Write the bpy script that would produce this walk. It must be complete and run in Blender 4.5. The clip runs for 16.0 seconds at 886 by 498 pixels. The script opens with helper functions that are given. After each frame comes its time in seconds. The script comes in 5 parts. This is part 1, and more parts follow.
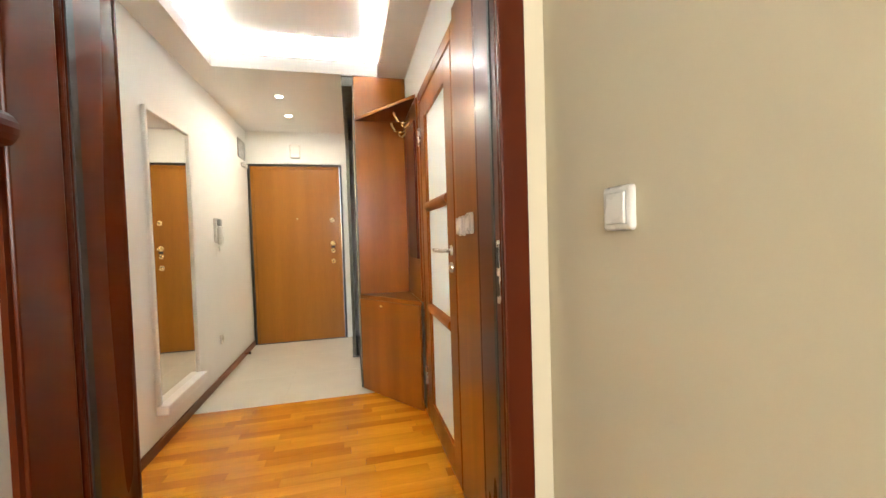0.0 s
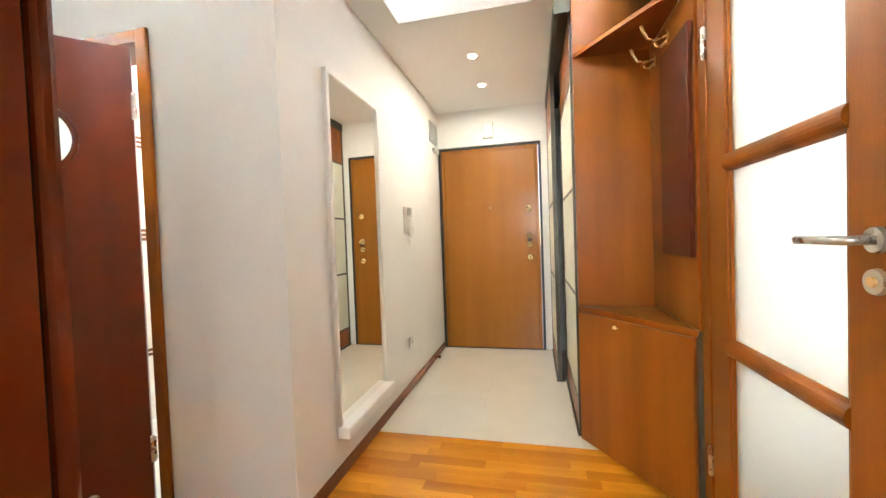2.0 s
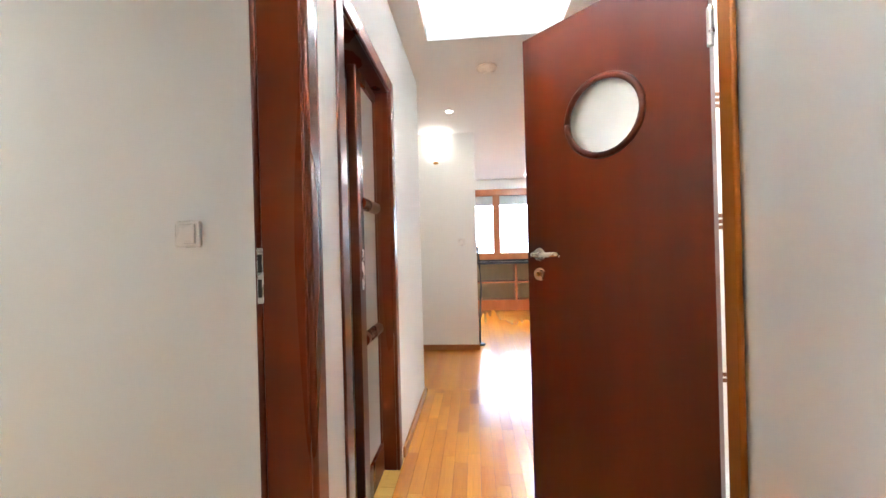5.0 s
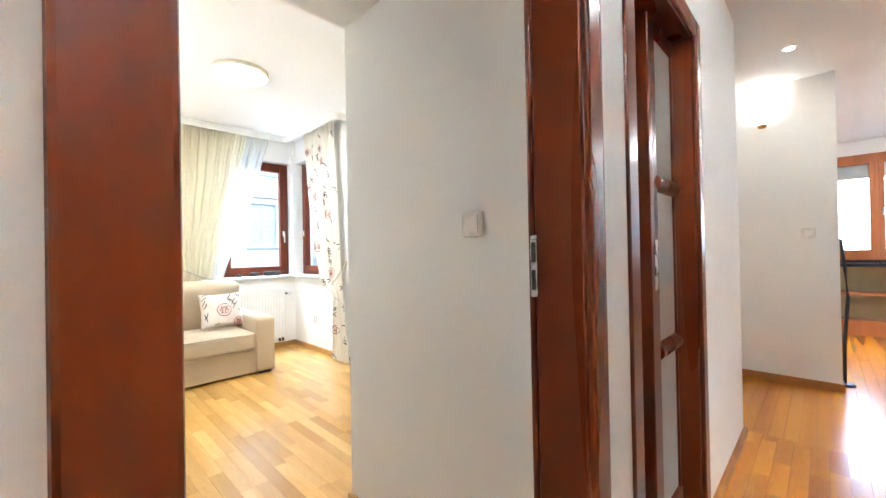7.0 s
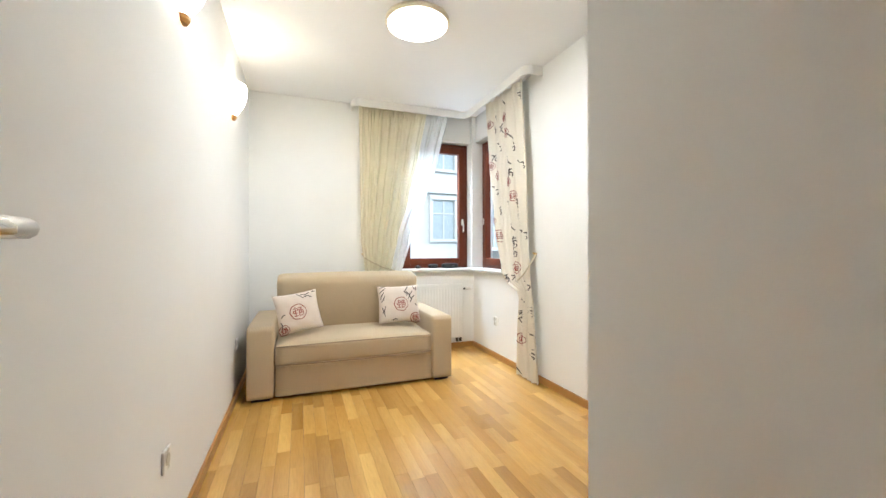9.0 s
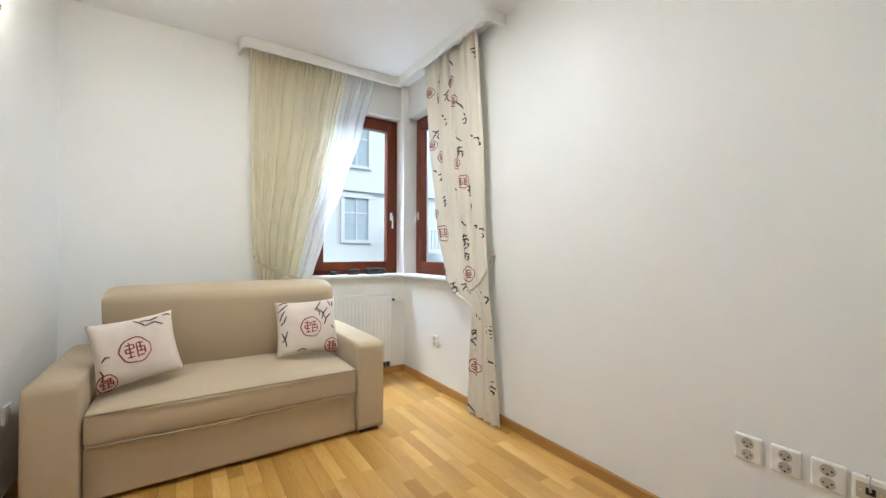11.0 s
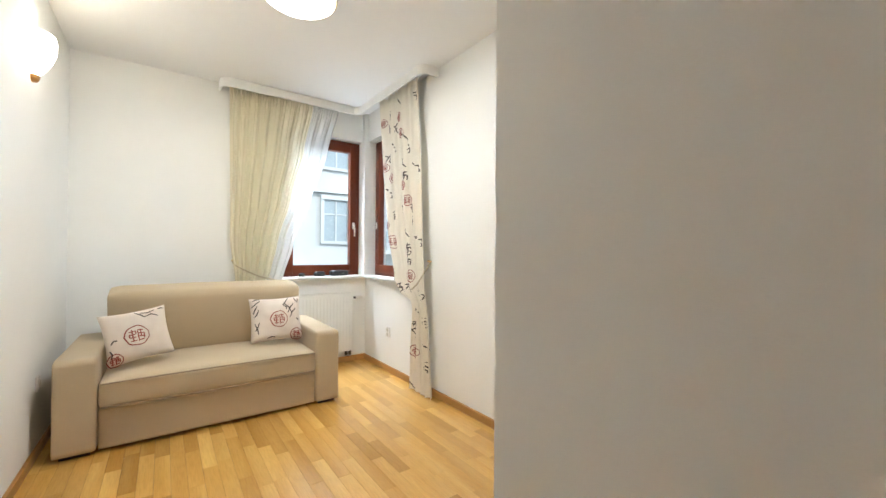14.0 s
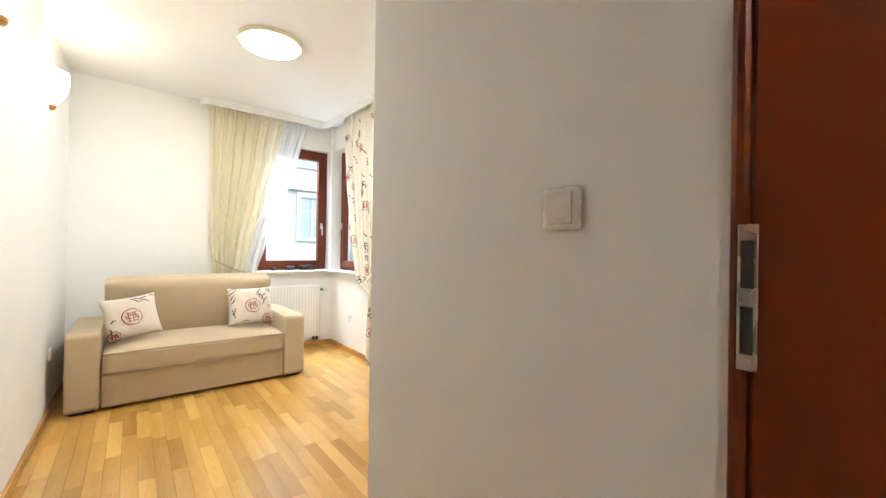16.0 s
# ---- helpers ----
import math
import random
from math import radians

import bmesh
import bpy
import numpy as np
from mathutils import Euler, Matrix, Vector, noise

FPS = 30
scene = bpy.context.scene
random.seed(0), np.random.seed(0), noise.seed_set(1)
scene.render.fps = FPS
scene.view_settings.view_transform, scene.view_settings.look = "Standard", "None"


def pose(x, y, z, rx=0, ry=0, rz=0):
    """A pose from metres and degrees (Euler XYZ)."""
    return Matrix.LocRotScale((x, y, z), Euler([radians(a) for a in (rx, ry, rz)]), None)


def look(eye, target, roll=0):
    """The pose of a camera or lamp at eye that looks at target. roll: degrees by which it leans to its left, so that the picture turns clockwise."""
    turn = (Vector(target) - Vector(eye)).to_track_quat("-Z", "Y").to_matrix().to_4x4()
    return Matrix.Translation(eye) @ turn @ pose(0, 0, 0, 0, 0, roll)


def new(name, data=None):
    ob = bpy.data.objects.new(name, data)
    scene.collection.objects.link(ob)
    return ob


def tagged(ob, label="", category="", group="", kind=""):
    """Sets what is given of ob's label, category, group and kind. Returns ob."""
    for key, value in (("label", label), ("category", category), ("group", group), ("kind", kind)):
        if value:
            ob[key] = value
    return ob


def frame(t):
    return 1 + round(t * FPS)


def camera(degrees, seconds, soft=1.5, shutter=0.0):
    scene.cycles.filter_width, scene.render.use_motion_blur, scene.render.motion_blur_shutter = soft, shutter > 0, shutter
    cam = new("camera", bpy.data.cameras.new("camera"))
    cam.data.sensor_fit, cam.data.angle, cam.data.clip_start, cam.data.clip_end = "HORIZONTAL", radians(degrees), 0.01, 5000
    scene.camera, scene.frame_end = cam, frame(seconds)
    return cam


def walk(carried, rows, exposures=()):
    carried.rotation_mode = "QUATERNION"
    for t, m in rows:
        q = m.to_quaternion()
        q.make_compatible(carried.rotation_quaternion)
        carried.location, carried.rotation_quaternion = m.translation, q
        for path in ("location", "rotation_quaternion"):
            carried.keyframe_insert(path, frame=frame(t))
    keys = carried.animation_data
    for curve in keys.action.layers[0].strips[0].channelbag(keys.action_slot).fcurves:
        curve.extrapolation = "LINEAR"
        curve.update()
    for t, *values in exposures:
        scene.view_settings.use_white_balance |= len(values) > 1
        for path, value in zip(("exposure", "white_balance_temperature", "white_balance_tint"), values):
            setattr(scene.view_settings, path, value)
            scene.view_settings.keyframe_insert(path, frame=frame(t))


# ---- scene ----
cam = camera(98.0, 16.0)
PATH = [
    (0, (0.219, 0.093, 1.192), (0.681, 2.038, 1.13), -1.8),
    (0.5, (0.203, 0.282, 1.184), (0.456, 2.266, 1.128), -1.9),
    (1, (0.148, 0.52, 1.175), (0.265, 2.516, 1.12), -1.9),
    (1.5, (0.106, 0.748, 1.164), (0.032, 2.746, 1.107), -1.9),
    (2, (0.045, 0.949, 1.16), (-0.416, 2.895, 1.107), -2.1),
    (2.5, (-0.069, 1.135, 1.181), (-0.94, 2.934, 1.139), -2.2),
    (3, (-0.18, 1.234, 1.179), (-1.489, 2.745, 1.147), -2.3),
    (3.5, (-0.262, 1.334, 1.178), (-1.917, 2.458, 1.157), -2.4),
    (4, (-0.380, 1.415, 1.156), (-2.260, 2.095, 1.175), -2.5),
    (4.2, (-0.415, 1.455, 1.156), (-2.350, 1.957, 1.175), -2.2),
    (6.3, (-0.459, 1.639, 1.154), (-2.17, 0.604, 1.173), -1.4),
    (6.5, (-0.492, 1.618, 1.148), (-2.130, 0.472, 1.176), -1.3),
    (7, (-0.598, 1.504, 1.137), (-2.024, 0.101, 1.151), -1.1),
    (7.5, (-0.699, 1.38, 1.112), (-1.879, -0.235, 1.136), -0.1),
    (8, (-0.803, 1.172, 1.102), (-1.694, -0.619, 1.112), -0.2),
    (8.2, (-0.831, 1.08, 1.099), (-1.614, -0.76, 1.11), -0.4),
    (10.3, (-1.039, 0.025, 1.087), (-1.708, -1.86, 1.086), 0.0),
    (10.5, (-1.049, -0.055, 1.081), (-1.837, -1.894, 1.085), 0.2),
    (11, (-1.122, -0.177, 1.084), (-2.227, -1.844, 1.098), 0.2),
    (11.5, (-1.177, -0.188, 1.103), (-2.546, -1.646, 1.121), 0.0),
    (12, (-1.209, -0.099, 1.099), (-2.713, -1.418, 1.126), 0.0),
    (12.5, (-1.194, 0.022, 1.103), (-2.717, -1.274, 1.136), 0.1),
    (13, (-1.151, 0.146, 1.103), (-2.596, -1.237, 1.133), 0.3),
    (13.5, (-1.086, 0.307, 1.128), (-2.404, -1.197, 1.147), 0.5),
    (14, (-1.047, 0.489, 1.135), (-2.22, -1.131, 1.15), 0.4),
    (14.5, (-1.006, 0.668, 1.136), (-2.07, -1.026, 1.139), 0.6),
    (15, (-0.974, 0.864, 1.135), (-2.007, -0.849, 1.135), 0.7),
    (15.5, (-0.952, 1.026, 1.139), (-2.024, -0.663, 1.138), 0.8),
    (16, (-0.912, 1.137, 1.141), (-2.168, -0.42, 1.146), 0.9),
]
walk(cam, [(t, look(eye, target, roll)) for t, eye, target, roll in PATH],
     [(0, 1.46, 6300, 10), (0.5, 1.52, 6300, 10), (1.5, 1.58, 6250, 10), (2.5, 1.60, 5750, 10), (3.5, 1.64, 5650, 10), (4.2, 1.66, 5650, 10), (6.5, 1.68, 5500, 10), (7.5, 1.48, 5800, 10),
      (8.2, 1.32, 6000, 10), (10.3, 0.56, 5850, 10), (11, 0.60, 5800, 10), (12, 0.68, 5700, 10), (13, 0.74, 5900, 10), (14, 0.82, 6100, 10), (15, 0.86, 6250, 10), (16, 1.18, 6300, 10)])

# ---- light ----
world = bpy.data.worlds.new("world")
scene.world = world
world.use_nodes = True
wn = world.node_tree
sky = wn.nodes.new("ShaderNodeTexSky")
sky.sky_type, sky.sun_disc = "NISHITA", False
sky.sun_elevation, sky.sun_rotation = radians(42), radians(20)
wn.links.new(sky.outputs[0], wn.nodes["Background"].inputs[0])
wn.nodes["Background"].inputs[1].default_value = 0.10


def lamp(name, kind, m, power, size=0.1, colour=(1, 0.9, 0.78), shape="DISK", size_y=0.1):
    data = bpy.data.lights.new(name, kind)
    data.energy, data.color = power, colour
    if kind == "AREA":
        data.shape, data.size = shape, size
        if shape == "RECTANGLE":
            data.size_y = size_y
    elif kind == "POINT":
        data.shadow_soft_size = size
    ob = new(name, data)
    ob.matrix_world = m
    return ob


sun = bpy.data.lights.new("sun", "SUN")
sun.energy, sun.angle, sun.color = 2.0, radians(0.5), (1, 0.95, 0.88)
new("sun", sun).matrix_world = look((0, 0, 0), (-0.25, -0.75, -0.68))

DAY = (0.80, 0.90, 1.0)
WARM = (1.0, 0.89, 0.70)
# the sky's light at the bedroom's corner windows, from above and outside of them
lamp("sky_south", "AREA", look((-2.2, -3.85, 2.75), (-2.0, -2.0, 0.3)), 80, 0.8, DAY, "RECTANGLE", 0.5)
lamp("sky_west", "AREA", look((-3.3, -2.9, 2.75), (-1.4, -2.4, 0.3)), 24, 0.6, DAY, "RECTANGLE", 0.5)
# fill lamp added out of sight below the sill, imitating street bounce on the ceiling
lamp("bounce_fill", "AREA", look((-2.3, -4.0, 0.25), (-1.9, -1.2, 2.4)), 13, 0.9, (0.78, 0.89, 1.0), "RECTANGLE", 0.5)
lamp("sky_kitchen", "AREA", look((-8.6, 1.6, 2.7), (-6.0, 2.0, 0.2)), 60, 1.3, DAY, "RECTANGLE", 0.7)
# unseen fill lamp added inside the closed room where the walk begins
lamp("first_room_fill", "AREA", look((0.16, -2.5, 1.8), (0.45, 0.0, 1.2)), 31, 0.8, (1.0, 0.98, 0.94), "RECTANGLE", 1.3)

# ---- materials ----


def nodes(name):
    m = bpy.data.materials.new(name)
    m.use_nodes = True
    return m, m.node_tree, m.node_tree.nodes["Principled BSDF"]


def noise_tex(nt, scale, detail=4, stretch=(1, 1, 1), world_space=False, rand=False):
    geo = nt.nodes.new("ShaderNodeNewGeometry") if world_space else nt.nodes.new("ShaderNodeTexCoord")
    mp = nt.nodes.new("ShaderNodeMapping")
    mp.inputs["Scale"].default_value = stretch
    nt.links.new(geo.outputs["Position" if world_space else "Object"], mp.inputs["Vector"])
    if rand:
        info = nt.nodes.new("ShaderNodeObjectInfo")
        mul = nt.nodes.new("ShaderNodeMath")
        mul.operation = "MULTIPLY"
        mul.inputs[1].default_value = 37.0
        nt.links.new(info.outputs["Random"], mul.inputs[0])
        nt.links.new(mul.outputs[0], mp.inputs["Location"])
    tex = nt.nodes.new("ShaderNodeTexNoise")
    tex.inputs["Scale"].default_value, tex.inputs["Detail"].default_value = scale, detail
    nt.links.new(mp.outputs[0], tex.inputs["Vector"])
    return tex


def ramp(nt, source, stops):
    r = nt.nodes.new("ShaderNodeValToRGB")
    while len(r.color_ramp.elements) < len(stops):
        r.color_ramp.elements.new(0.5)
    for e, (p, c) in zip(r.color_ramp.elements, stops):
        e.position, e.color = p, (*c, 1)
    nt.links.new(source, r.inputs[0])
    return r


def mix(nt, kind, fac, a, b):
    n = nt.nodes.new("ShaderNodeMixRGB")
    n.blend_type = kind
    for slot, v in zip(n.inputs, (fac, a, b)):
        if isinstance(v, bpy.types.NodeSocket):
            nt.links.new(v, slot)
        else:
            slot.default_value = v if isinstance(v, (int, float)) else (*v, 1)
    return n.outputs[0]


def bump(nt, bsdf, height, strength, distance=0.002):
    b = nt.nodes.new("ShaderNodeBump")
    b.inputs["Strength"].default_value, b.inputs["Distance"].default_value = strength, distance
    nt.links.new(height, b.inputs["Height"])
    nt.links.new(b.outputs[0], bsdf.inputs["Normal"])


def plain(name, colour, rough=0.5, metal=0.0, vary=0.06, scale=8.0, relief=0.0, relief_scale=200, coat=0.0):
    m, nt, b = nodes(name)
    t = noise_tex(nt, scale, 5)
    r = ramp(nt, t.outputs[0], [(0.3, [c * (1 - vary) for c in colour]), (0.7, [min(1, c * (1 + vary)) for c in colour])])
    nt.links.new(r.outputs[0], b.inputs["Base Color"])
    rr = ramp(nt, noise_tex(nt, scale * 3, 4).outputs[0], [(0.3, [max(0.02, rough - 0.06)] * 3), (0.7, [rough + 0.06] * 3)])
    nt.links.new(rr.outputs[0], b.inputs["Roughness"])
    b.inputs["Metallic"].default_value = metal
    b.inputs["Coat Weight"].default_value = coat
    if relief:
        bump(nt, b, noise_tex(nt, relief_scale, 3).outputs[0], relief)
    return m


def wood(name, dark, light, grain="z", rough=0.3, coat=0.3, world_space=False, rand=0.0, fine=210, grain_depth=0.25):
    m, nt, b = nodes(name)
    s = {"x": (0.06, 1, 1), "y": (1, 0.06, 1), "z": (1, 1, 0.06)}[grain]
    broad = noise_tex(nt, 6, 2, s, world_space, rand > 0)
    thin = noise_tex(nt, fine, 6, s, world_space, rand > 0)
    base = ramp(nt, broad.outputs[0], [(0.28, dark), (0.72, light)]).outputs[0]
    g = ramp(nt, thin.outputs[0], [(0.35, (0.72, 0.68, 0.64)), (0.6, (1, 1, 1))]).outputs[0]
    col = mix(nt, "MULTIPLY", grain_depth, base, g)
    if rand:
        info = nt.nodes.new("ShaderNodeObjectInfo")
        lo, hi = 1 - rand, 1 + rand * 0.6
        tone = ramp(nt, info.outputs["Random"], [(0.0, (lo, lo * 0.96, lo * 0.9)), (0.5, (1, 1, 1)), (1.0, (hi, hi * 1.02, hi * 1.06))]).outputs[0]
        col = mix(nt, "MULTIPLY", 1.0, col, tone)
    nt.links.new(col, b.inputs["Base Color"])
    worn = thin if world_space else broad
    rr = ramp(nt, worn.outputs[0], [(0.3, [rough + 0.02] * 3), (0.7, [rough - 0.015] * 3)])
    nt.links.new(rr.outputs[0], b.inputs["Roughness"])
    b.inputs["Coat Weight"].default_value, b.inputs["Coat Roughness"].default_value = coat, 0.24 if world_space else 0.12
    b.inputs["Specular IOR Level"].default_value = 0.5 if world_space else 0.18
    if world_space:
        bump(nt, b, thin.outputs[0], 0.02, 0.0006)
    return m


def glow(name, colour, strength):
    m, nt, b = nodes(name)
    b.inputs["Base Color"].default_value = (*colour, 1)
    b.inputs["Emission Color"].default_value = (*colour, 1)
    b.inputs["Emission Strength"].default_value = strength
    return m


def cloth(name, colour, vary=0.12, weave=700, sheer=0.0, through_light=0.3):
    m, nt, b = nodes(name)
    big = noise_tex(nt, 3.5, 4)
    fine = noise_tex(nt, weave, 2)
    c = ramp(nt, big.outputs[0], [(0.3, [v * (1 - vary) for v in colour]), (0.7, colour)]).outputs[0]
    f = ramp(nt, fine.outputs[0], [(0.3, (0.8, 0.8, 0.8)), (0.7, (1, 1, 1))]).outputs[0]
    c = mix(nt, "MULTIPLY", 0.6, c, f)
    nt.links.new(c, b.inputs["Base Color"])
    b.inputs["Roughness"].default_value = 0.92
    b.inputs["Sheen Weight"].default_value = 0.15
    bump(nt, b, fine.outputs[0], 0.25, 0.0015)
    if through_light or sheer:
        out = nt.nodes["Material Output"]
        tl = nt.nodes.new("ShaderNodeBsdfTranslucent")
        nt.links.new(c, tl.inputs[0])
        a = nt.nodes.new("ShaderNodeMixShader")
        a.inputs[0].default_value = through_light
        nt.links.new(b.outputs[0], a.inputs[1])
        nt.links.new(tl.outputs[0], a.inputs[2])
        last = a
        if sheer:
            tr = nt.nodes.new("ShaderNodeBsdfTransparent")
            last = nt.nodes.new("ShaderNodeMixShader")
            last.inputs[0].default_value = sheer
            nt.links.new(a.outputs[0], last.inputs[1])
            nt.links.new(tr.outputs[0], last.inputs[2])
        nt.links.new(last.outputs[0], out.inputs[0])
    return m


def glass(name, tint, rough=0.0, weight=1.0):
    m, nt, b = nodes(name)
    b.inputs["Base Color"].default_value = (*tint, 1)
    b.inputs["Roughness"].default_value = rough
    b.inputs["Transmission Weight"].default_value = weight
    b.inputs["IOR"].default_value = 1.1 if weight == 1.0 else 1.45
    return m


M_WALL = plain("wall_paint", (0.84, 0.84, 0.81), 0.75, vary=0.025, scale=1.3, relief=0.12, relief_scale=260)
M_BEIGE = plain("beige_wall_paint", (0.62, 0.56, 0.41), 0.75, vary=0.03, scale=1.3, relief=0.12, relief_scale=260)
M_CEIL = plain("ceiling_paint", (0.84, 0.838, 0.825), 0.85, vary=0.02, scale=1.0, relief=0.08, relief_scale=200)
M_WHITE = plain("white_lacquer", (0.84, 0.835, 0.80), 0.35, vary=0.03)
M_PLASTIC = plain("white_plastic", (0.82, 0.80, 0.75), 0.28, vary=0.03)
M_GREYPL = plain("grey_plastic", (0.42, 0.42, 0.40), 0.35)
M_MAHOG = wood("mahogany_veneer", (0.188, 0.050, 0.003), (0.290, 0.088, 0.006), "z", 0.30, 0.10)
M_MAHOGX = wood("mahogany_veneer_cross", (0.188, 0.050, 0.003), (0.290, 0.088, 0.006), "y", 0.30, 0.08)
M_JAMB = wood("dark_mahogany", (0.066, 0.0098, 0.0018), (0.092, 0.0145, 0.0024), "z", 0.28, 0.06, grain_depth=0.02)
M_BATH = wood("dark_door_veneer", (0.058, 0.0080, 0.0016), (0.084, 0.0120, 0.0022), "z", 0.33, 0.05, grain_depth=0.02)
M_ENTRY = wood("entry_veneer", (0.250, 0.090, 0.006), (0.315, 0.119, 0.010), "z", 0.36, 0.15)
M_JATOBA = wood("jatoba_board", (0.46, 0.150, 0.005), (0.68, 0.270, 0.014), "x", 0.22, 0.25, True, 0.22, grain_depth=0.4)
M_JATOBAJ = wood("jatoba_boards", (0.46, 0.155, 0.006), (0.66, 0.260, 0.014), "x", 0.2, 0.4, True)
M_OAK = wood("oak_board", (0.50, 0.252, 0.043), (0.74, 0.445, 0.118), "y", 0.20, 0.6, True, 0.21, grain_depth=0.4)
M_OAKJ = wood("oak_boards", (0.50, 0.252, 0.043), (0.74, 0.445, 0.118), "y", 0.24, 0.35, True)
M_OAKBASE = wood("oak_skirting", (0.40, 0.20, 0.055), (0.52, 0.29, 0.09), "y", 0.35, 0.2)
M_DARKBASE = wood("mahogany_skirting", (0.16, 0.05, 0.015), (0.24, 0.08, 0.02), "y", 0.35, 0.2)
M_ORBASE = wood("orange_skirting", (0.34, 0.13, 0.03), (0.46, 0.20, 0.05), "y", 0.35, 0.2)
M_WINFR = wood("window_frame_wood", (0.11, 0.024, 0.010), (0.16, 0.036, 0.014), "z", 0.35, 0.2)
M_KWIN = wood("kitchen_window_wood", (0.30, 0.10, 0.03), (0.42, 0.15, 0.05), "z", 0.35, 0.2)
M_TILE = plain("cream_tile", (0.70, 0.655, 0.545), 0.16, vary=0.03, scale=4, coat=0.2)
M_BTILE = plain("bathroom_tile", (0.78, 0.77, 0.73), 0.12)
M_BSTRIPE = plain("brown_tile_strip", (0.14, 0.06, 0.03), 0.2)
M_BLACK = plain("black_edge", (0.012, 0.010, 0.009), 0.5)
M_STEEL = plain("brushed_steel", (0.62, 0.60, 0.56), 0.28, 1.0)
M_BRASS = plain("brass", (0.78, 0.58, 0.28), 0.28, 1.0)
M_ALUDARK = plain("dark_anodised", (0.055, 0.05, 0.035), 0.4, 0.4)
M_SATIN = glass("satin_glass", (0.86, 0.90, 0.86), 0.35, 0.55)
M_ROUND = glass("round_pane_glass", (0.92, 0.95, 0.88), 0.75, 0.9)
M_SATINB = glass("bedroom_door_glass", (0.80, 0.81, 0.77), 0.0, 0.25)
M_SATINB.node_tree.nodes["Principled BSDF"].inputs["IOR"].default_value = 2.9
M_GREENGL = plain("lacquered_glass", (0.70, 0.72, 0.60), 0.55, vary=0.03)
M_GREENGL.node_tree.nodes["Principled BSDF"].inputs["Specular IOR Level"].default_value = 0.15
M_PANE = glass("window_glass", (0.97, 0.99, 1.0))
M_MIRROR = plain("mirror_silver", (0.90, 0.90, 0.86), 0.02, 1.0, vary=0.0)
M_MIRROR.node_tree.nodes["Principled BSDF"].inputs["Roughness"].default_value = 0.0
for l in [l for l in M_MIRROR.node_tree.links if l.to_socket.name == "Roughness"]:
    M_MIRROR.node_tree.links.remove(l)
M_LED = glow("led_strip", (0.97, 0.97, 0.92), 5600)
M_SPOT = glow("spot_bulb", (1.0, 0.93, 0.80), 30)
M_LAMP = glow("lamp_diffuser", (1.0, 0.93, 0.80), 7)
M_SCONCE = glow("sconce_glass", (1.0, 0.91, 0.75), 13.0)
M_SCONCE2 = glow("partition_sconce_glass", (1.0, 0.92, 0.78), 3.5)
M_SOFA = cloth("sofa_fabric", (0.575, 0.458, 0.298), 0.08, 900, 0, 0)
M_PIPING = cloth("piping_fabric", (0.38, 0.295, 0.19), 0.05, 900, 0, 0)
M_CUSH = cloth("printed_linen", (0.78, 0.68, 0.58), 0.06, 900, 0, 0)
M_SHEER = cloth("sheer_curtain", (0.93, 0.87, 0.68), 0.02, 900, 0.10, 0.55)
M_GAUZE = cloth("white_gauze", (0.95, 0.95, 0.92), 0.02, 900, 0.30, 0.85)
M_PRINT = cloth("printed_curtain", (0.90, 0.84, 0.71), 0.05, 900, 0, 0.18)
M_RED = plain("red_print", (0.27, 0.045, 0.030), 0.9)
M_INK = plain("ink_print", (0.075, 0.056, 0.046), 0.9)
M_ROPE = cloth("cream_rope", (0.62, 0.54, 0.38), 0.1, 600, 0, 0)
M_TWIG = plain("twig_bark", (0.080, 0.054, 0.038), 0.8, vary=0.4, scale=60, relief=0.6)
M_STONE = plain("worktop_stone", (0.018, 0.018, 0.02), 0.15)
M_FACADE = plain("facade_render", (0.50, 0.53, 0.51), 0.9, vary=0.05, scale=0.7)
M_FGLASS = plain("facade_glass", (0.30, 0.36, 0.37), 0.35)
M_GROUND = plain("street", (0.10, 0.10, 0.10), 0.9, scale=1)

# ---- building blocks ----


def add_box(bm, x0, y0, z0, x1, y1, z1, bevel=0.0, seg=1):
    m = Matrix.LocRotScale(((x0 + x1) / 2, (y0 + y1) / 2, (z0 + z1) / 2), None, (abs(x1 - x0), abs(y1 - y0), abs(z1 - z0)))
    r = bmesh.ops.create_cube(bm, size=1, matrix=m)
    if bevel:
        es = list({e for v in r["verts"] for e in v.link_edges})
        bmesh.ops.bevel(bm, geom=es, offset=bevel, segments=seg, affect="EDGES", profile=0.5)
    return bm


def box(*a, **k):
    return add_box(bmesh.new(), *a, **k)


def boxes(rows, bevel=0.0):
    bm = bmesh.new()
    for r in rows:
        add_box(bm, *r, bevel=bevel)
    return bm


def add_cyl(bm, a, b, r0, r1=None, seg=16):
    a, b = Vector(a), Vector(b)
    d = b - a
    m = Matrix.Translation((a + b) / 2) @ d.to_track_quat("Z", "Y").to_matrix().to_4x4()
    bmesh.ops.create_cone(bm, cap_ends=True, segments=seg, radius1=r0, radius2=r0 if r1 is None else r1, depth=d.length, matrix=m)
    return bm


def cyl(*a, **k):
    return add_cyl(bmesh.new(), *a, **k)


